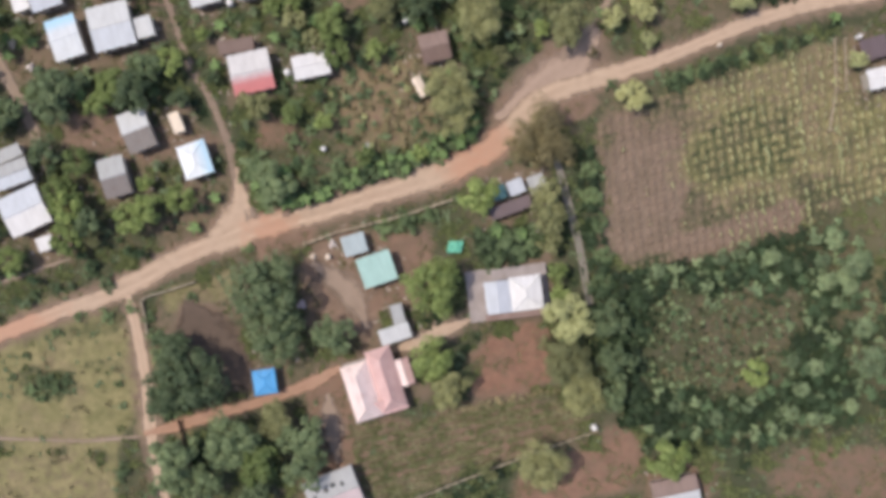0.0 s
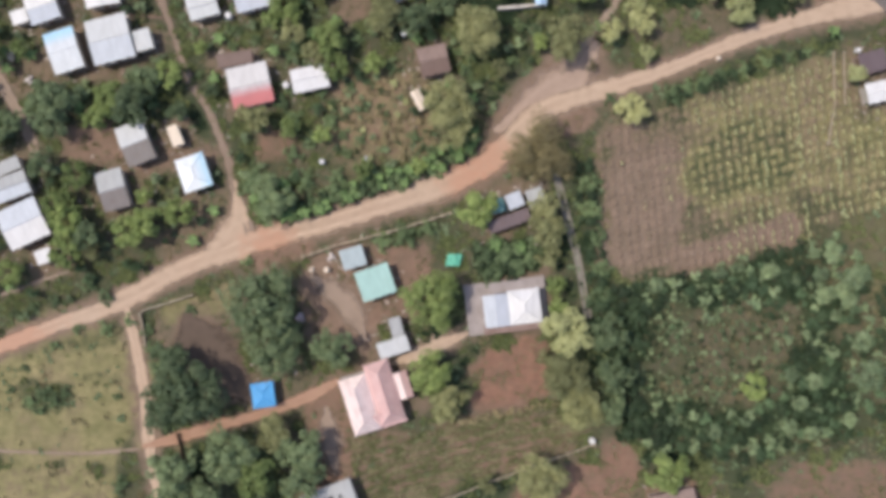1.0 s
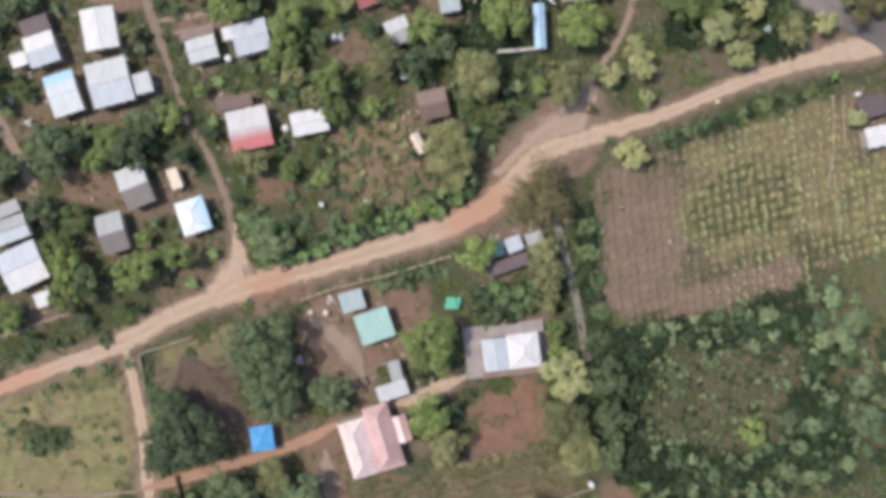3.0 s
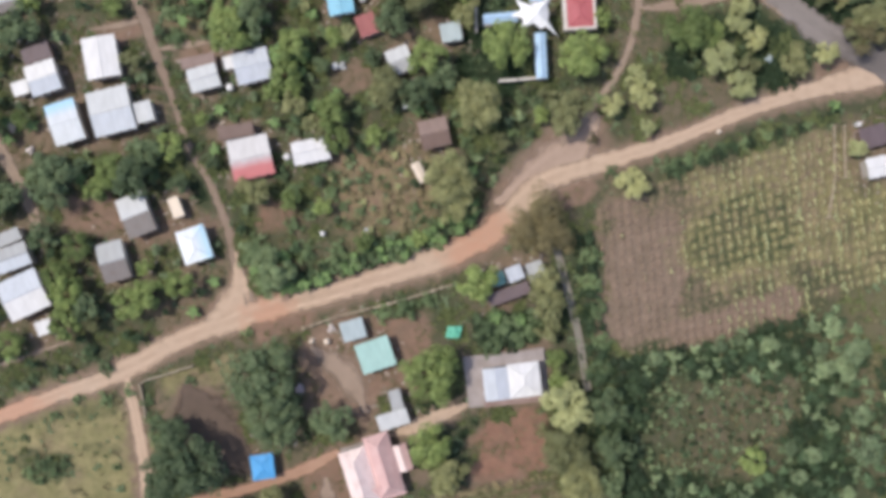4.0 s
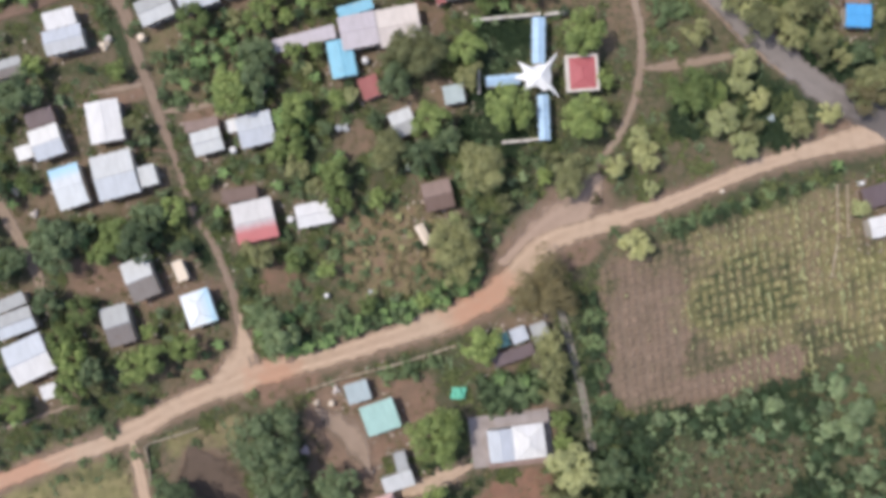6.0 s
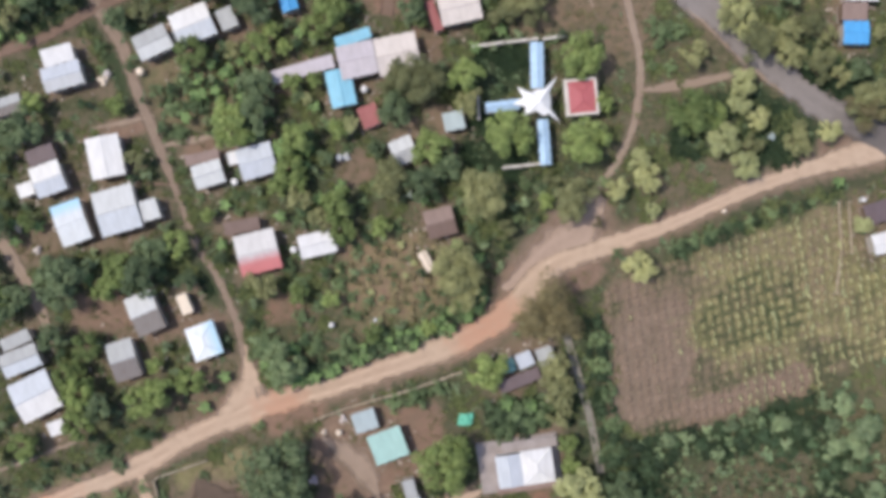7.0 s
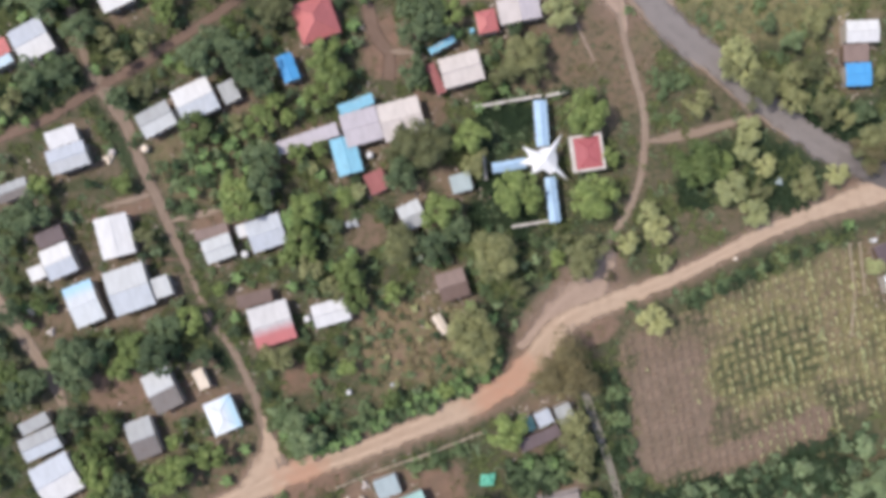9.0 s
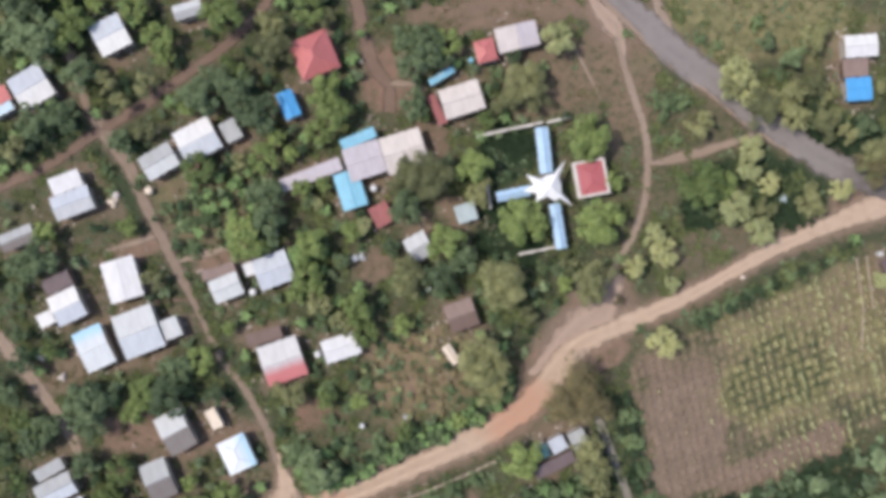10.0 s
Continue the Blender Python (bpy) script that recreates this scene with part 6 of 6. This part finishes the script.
def inside(poly, x, y):
    c = False
    for (x0, y0), (x1, y1) in zip(poly, poly[1:] + poly[:1]):
        if (y0 > y) != (y1 > y) and x < (x1 - x0) * (y - y0) / (y1 - y0) + x0:
            c = not c
    return c


FIELD = [(25.06, 21.61), (36.0, 25.8), (52.0, 30.6), (63.5, 33.6), (66.0, 27.5), (77.0, 30.0), (79.0, 13.0), (66.3, 7.0), (51.9, 1.6), (41.5, -2.3), (29.1, -3.3)]
crops = [[crop_plant(i), False] for i in range(4)]
ca, sa = math.cos(radians(15)), math.sin(radians(15))
cv, sv = math.cos(radians(96)), math.sin(radians(96))
rng = random.Random(4)
spots, hills = [], []
for i in range(0, 40):
    drift, strong = rng.uniform(-0.15, 0.15), rng.choice((0.6, 0.75, 0.85, 0.95, 1.0, 1.5))
    for j in range(-14, 20):
        u, v = i * 1.48 + drift + rng.uniform(-0.16, 0.16), j * 1.62 + rng.uniform(-0.25, 0.25)
        x, y = 24 + u * ca + v * cv, 10 + u * sa + v * sv
        if not inside(FIELD, x, y):
            continue
        hills.append((x, y, rng.uniform(0.8, 1.15)))
        t = (x - 36.5 + (y - 10) * 0.25) / 13 + 0.8 * noise.noise(Vector((x * 0.12, y * 0.12, 1)))
        if rng.random() < max(0.03, min(0.85, t)):
            spots.append((rng.random(), x, y, rng.uniform(0.5, 1.15) * strong))
spots.sort()
for _, x, y, s in spots[:300]:
    m = pose(x, y, 0.04, 0, 0, 6 + rng.uniform(-12, 12)) @ Matrix.Diagonal((s * 0.6, s * 1.5, s, 1))
    c = crops[rng.randrange(4)]
    copy_thing(c[0], m)
nrng = np.random.default_rng(21)
V, Fc = [], []
for _, x, y, s in spots[300:]:
    cen = np.stack((x + nrng.normal(size=5) * 0.11 * s, y + nrng.normal(size=5) * 0.3 * s, nrng.uniform(0.25, 0.55, 5)), 1)
    v, f = leaves(nrng, cen, np.full(5, 0.2 * s), 40, 0.15)
    Fc += [[k + len(V) for k in q] for q in f]
    V += v
if V:
    tagged(raw("crop_rest", V, Fc, "leaf_crop"), "further young crop plants of the field rows", "plants", kind="stuff")


def planting_hills():
    """Low oblong mounds of hoed earth, one for each planting place, with furrows between them both ways."""
    V, Fc = [], []
    for x, y, k in hills:
        base = len(V)
        for ring, (w, h) in enumerate(((1.0, -0.08), (0.7, 0.16))):
            for q in range(8):
                a = q * math.pi / 4
                d = 1 + 0.14 * noise.noise(Vector((x + q, y, ring)))
                sq = max(abs(math.cos(a)), abs(math.sin(a))) ** -0.6
                lu, lv = 0.60 * w * k * d * sq * math.cos(a), 0.68 * w * d * sq * math.sin(a)
                V.append((x + lu * ca + lv * cv, y + lu * sa + lv * sv, h * k))
        V.append((x, y, 0.2 * k))
        for q in range(8):
            p = (q + 1) % 8
            Fc += [(base + q, base + p, base + 8 + p, base + 8 + q), (base + 8 + q, base + 8 + p, base + 16)]
    ob = raw("planting_hills", V, Fc, "ground", smooth=True)
    xs, ys, bw, lw, dw, nr = COVER
    cells = [(np.searchsorted(ys, y), np.searchsorted(xs, x)) for x, y, _ in V]
    att = ob.data.attributes.new("cover", "FLOAT_COLOR", "POINT")
    att.data.foreach_set("color", np.clip([(bw[a] + 0.12, 0.1, lw[a] * 0.5, dw[a] + 0.2) for a in cells], 0, 1).ravel())
    tagged(ob, "low hoed earth mounds in a grid over the crop field", "soil", kind="stuff")


planting_hills()

# ---------------------------------------------------------------- thicket of broad-leaved plants
THICKET = [(28.64, -4.5), (65.08, 5.2), (72.5, -6.0), (72.5, -26.67), (50.3, -32.19), (31.85, -29.41)]


def taro(seed, n):
    rng = np.random.default_rng(seed)
    ob = thing("broadleaf_plant", "clump of broad pale green leaves on stalks", "plant", Matrix(), "broad-leaved plants of the thicket")
    for i in range(n):
        a, d = i * 2.399, 0.12 + 0.75 * math.sqrt(i / n)
        x, y, z = d * math.cos(a), d * math.sin(a), 1.15 - 0.45 * d + rng.uniform(-0.1, 0.15)
        bm = bmesh.new()
        limb(bm, (0, 0, -0.05), (x, y, z), 0.025, 0.015, 5)
        part("stalk", bm, "leaf_olive", ob)
        s = rng.uniform(0.22, 0.36)
        verts = [(0, 0, 0)]
        for k in range(8):
            b0 = k * math.pi / 4
            verts.append((s * math.cos(b0) * (1.35 if k == 0 else 1), s * math.sin(b0), -0.07 - 0.05 * (k % 2)))
        lf = raw("leaf", verts, [(0, k, k % 8 + 1) for k in range(1, 9)], "leaf_taro", ob)
        lf.matrix_basis = Matrix.Translation((x, y, z)) @ Matrix.Rotation(a, 4, "Z") @ Matrix.Rotation(0.35, 4, "Y")
    return ob


taros = [[taro(i, 7 + i), False] for i in range(3)]
rng = random.Random(11)
rows = {"pale": [], "thicket": [], "lush": []}
taken, tries = [], 0
while len(taken) < 470 and tries < 9000:
    tries += 1
    x, y = rng.uniform(27, 73), rng.uniform(-33, 6)
    if not inside(THICKET, x, y):
        continue
    clearing = ((x - 45) / 15.5) ** 2 + ((y + 14.3) / 9.2) ** 2 + 0.5 * noise.noise(Vector((x * 0.2, y * 0.2, 4))) < 1 and not (x > 53 and y < -15)
    if clearing:
        kind = rng.choice(("pale", "pale", "pale", "thicket", "thicket", "lush"))
        r = rng.uniform(0.18, 0.5)
    else:
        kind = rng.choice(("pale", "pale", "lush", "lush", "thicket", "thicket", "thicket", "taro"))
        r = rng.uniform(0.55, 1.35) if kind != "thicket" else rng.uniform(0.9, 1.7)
    if any((x - p) ** 2 + (y - q) ** 2 < (0.78 * (r + o)) ** 2 for p, q, o in taken):
        continue
    taken.append((x, y, r))
    if kind == "taro":
        copy_thing(taros[rng.randrange(3)][0], pose(x, y, 0, 0, 0, rng.uniform(0, 360)) @ Matrix.Scale(max(0.6, r), 4))
    else:
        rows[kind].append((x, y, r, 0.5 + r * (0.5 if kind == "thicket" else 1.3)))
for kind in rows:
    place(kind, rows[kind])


# ---------------------------------------------------------------- shrubs and young plants between the houses
def on_house(x, y, gap):
    for cx, cy, a, hl, hw in FOOT:
        u, v = (x - cx) * math.cos(a) + (y - cy) * math.sin(a), -(x - cx) * math.sin(a) + (y - cy) * math.cos(a)
        if abs(u) < hl + gap and abs(v) < hw + gap:
            return True
    return False


rng = random.Random(31)
fill = {"bush": [], "lush": [], "drybush": [], "pale": [], "bright": [], "banana": [], "olive": [], "dark": []}
taken = []
while len(taken) < 400:
    x, y = rng.uniform(-82, 20), rng.uniform(-14, 98)
    bw, lw, dw, nr = cover_at(x, y)
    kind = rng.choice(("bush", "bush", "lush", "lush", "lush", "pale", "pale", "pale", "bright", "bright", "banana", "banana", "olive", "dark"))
    if ((x + 41.5) / 8.5) ** 2 + ((y - 54.8) / 7) ** 2 < 1:
        kind = rng.choice(("banana", "lush", "pale", "drybush"))    # a kitchen garden without trees
    r = rng.uniform(1.2, 1.9) if kind in ("bright", "olive", "dark") else (1.3 if kind == "banana" else rng.uniform(0.6, 1.2))
    if y < np.interp(x, (-80, -31, 0, 12, 22), (-16, 6, 15, 24, 31)) + r or nr < r * 0.8 + 0.3 or bw > 0.5 or dw > 0.6 or on_house(x, y, r * 0.6) or any((x - p) ** 2 + (y - q) ** 2 < (0.8 * (r + o)) ** 2 for p, q, o in taken):
        continue
    taken.append((x, y, r))
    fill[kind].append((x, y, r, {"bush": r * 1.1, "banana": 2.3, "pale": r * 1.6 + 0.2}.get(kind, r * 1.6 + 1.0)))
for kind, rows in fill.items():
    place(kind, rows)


# ---------------------------------------------------------------- weeds and grass tufts
def weeds(name, label, mat, want, count, size, seed, patch):
    """Small leafy tufts in drifts, as one sheet of growth."""
    rng = np.random.default_rng(seed)
    spots = []
    while len(spots) < count:
        x, y = rng.uniform(-84, 80), rng.uniform(-48, 102)
        bw, lw, dw, nr = cover_at(x, y)
        if inside(FIELD, x, y) or (mat == "leaf_weed" and inside(THICKET, x, y)):
            continue
        drift = 0.5 + 1.6 * noise.noise(Vector((x * patch, y * patch, seed))) + 0.8 * noise.noise(Vector((x * patch * 3.1, y * patch * 3.1, seed)))
        if nr < 0.25 + 0.5 * rng.random() or rng.random() > want(bw, lw, dw) * drift:
            continue
        spots.append((x, y, size * rng.uniform(0.5, 1.5) * (0.6 + 0.5 * max(0.0, drift))))
    p = np.repeat(np.array(spots), 6, 0)
    n = len(p)
    a, t = rng.uniform(0, 6.283, n), rng.uniform(0.1, 1.0, n)
    s, d = p[:, 2], np.stack((np.cos(a), np.sin(a)), 1)
    side = np.stack((-d[:, 1], d[:, 0]), 1) * (s * 0.45)[:, None]
    mid = p[:, :2] + d * (s * t)[:, None]
    out = mid + d * (s * 0.7)[:, None]
    q = [np.column_stack(v) for v in ((p[:, :2] + d * (s * t * 0.3)[:, None], -0.04 + 0 * s), (mid + side, s * 0.45), (out, s * 0.25), (mid - side, s * 0.4))]
    V = np.stack(q, 1).reshape(-1, 3)
    Fc = np.arange(n * 4).reshape(n, 4)
    tagged(raw(name, V.tolist(), Fc.tolist(), mat), label, "weeds", kind="stuff")


weeds("weeds", "low green weeds in drifts over the yards", "leaf_weed", lambda b, l, d: max(0.0, 0.5 + 0.5 * l * (1 - l) - b * 0.8 - d * 0.6 - max(0.0, l - 0.5)), 9000, 0.5, 3, 0.2)
weeds("dry_grass", "tufts of dry straw-coloured grass", "leaf_dry", lambda b, l, d: max(0.03, 0.4 - l * 0.4 - d * 0.25), 9000, 0.24, 8, 0.22)
# dark tufts put shade into the ground's colour where the green weight is high
weeds("dark_weeds", "dark green creeping growth with the shade among shrubs in its colour", "leaf_thicket", lambda b, l, d: max(0.0, (l - 0.45) * 2 - b * 0.5 - d * 0.4), 7000, 0.42, 12, 0.12)
weeds("pale_weeds", "small pale green weeds among yards and bushes", "leaf_pale", lambda b, l, d: max(0.02, 0.35 + 0.3 * l - b * 0.5 - d * 0.2), 6000, 0.3, 19, 0.3)


def stubble(name, label, mat, poly, count, size, seed):
    """Short dry stalks and leaves left in rows on a garden plot."""
    rng = random.Random(seed)
    xs, ys = [p[0] for p in poly], [p[1] for p in poly]
    V, Fc = [], []
    while count:
        x, y = rng.uniform(min(xs), max(xs)), rng.uniform(min(ys), max(ys))
        row = 0.5 + 0.5 * math.sin((x * -0.25 + y) * 4.2) + 1.3 * noise.noise(Vector((x * 0.35, y * 0.35, seed)))
        if not inside(poly, x, y) or on_house(x, y, 0.3) or rng.random() > row:
            continue
        count -= 1
        for q in range(3):
            a, l, w = rng.uniform(0, 6.283), size * rng.uniform(0.5, 1.5), size * 0.22
            dx, dy, k = math.cos(a), math.sin(a), len(V)
            V += [(x - dy * w, y + dx * w, -0.05), (x + dy * w, y - dx * w, -0.05), (x + dx * l + dy * w * 0.4, y + dy * l - dx * w * 0.4, size * 0.7), (x + dx * l - dy * w * 0.4, y + dy * l + dx * w * 0.4, size * 0.75)]
            Fc.append((k, k + 1, k + 2, k + 3))
    tagged(raw(name, V, Fc, mat), label, "stubble", kind="stuff")


GARDEN = [(-15.5, -27.5), (-6.0, -28.5), (4.0, -26.0), (19.0, -23.0), (23.0, -28.5), (8.0, -35.0), (-7.5, -41.0), (-13.5, -41.0)]
stubble("dry_stubble", "pale dry stalks in rows on the garden plot", "leaf_straw", GARDEN, 2600, 0.3, 5)
stubble("garden_weeds", "dull green weeds in patches on the garden plot", "leaf_weed", GARDEN, 2200, 0.34, 9)


def yard_litter():
    """Loose stones, offcuts of board and rubbish lying in the yards."""
    rng = random.Random(77)
    V, Fc, left = [], [], 1500
    while left:
        cx, cy, a, hl, hw = FOOT[rng.randrange(4, len(FOOT))]
        ang, d = rng.uniform(0, 6.283), abs(rng.gauss(0, 1.9))
        x = cx + (max(hl, hw) + d) * math.cos(ang)
        y = cy + (max(hl, hw) + d) * math.sin(ang)
        if on_house(x, y, 0.2) or cover_at(x, y)[3] < 0.4:
            continue
        left -= 1
        w, l, h, t = rng.uniform(0.07, 0.24), rng.uniform(0.1, 0.42), rng.uniform(0.03, 0.16), rng.uniform(0, 3.14)
        k = len(V)
        for zz, sc in ((-0.08, 1.0), (h, 0.85)):
            for px, py in ((-1, -1), (1, -0.8), (0.9, 1), (-0.8, 0.9)):
                V.append((x + (px * l * math.cos(t) - py * w * math.sin(t)) * sc, y + (px * l * math.sin(t) + py * w * math.cos(t)) * sc, zz))
        Fc += [(k + 4, k + 5, k + 6, k + 7), (k, k + 1, k + 5, k + 4), (k + 1, k + 2, k + 6, k + 5), (k + 2, k + 3, k + 7, k + 6), (k + 3, k, k + 4, k + 7)]
    tagged(raw("yard_litter", V, Fc, "litter"), "pale stones, boards and scraps lying about the yards", "litter", kind="stuff")


lm, nt, b = material("litter", 0.85)
geo = nt.nodes.new("ShaderNodeNewGeometry")
scrap = mix(nt, ramp(nt, geo.outputs["Random Per Island"], 0.25, 0.9), (0.17, 0.13, 0.105), (0.50, 0.43, 0.385))
scrap = mix(nt, mathn(nt, "MULTIPLY", noise_tex(nt, 6.0, 3), 0.5), scrap, (0.20, 0.155, 0.125))
nt.links.new(scrap, b.inputs["Base Color"])
yard_litter()

# the models that the plants were copied from are taken away
for src in [e[0] for specs in PROTO.values() for e in specs] + crops + taros:
    for o in (*src[0].children_recursive, src[0]):
        bpy.data.objects.remove(o)
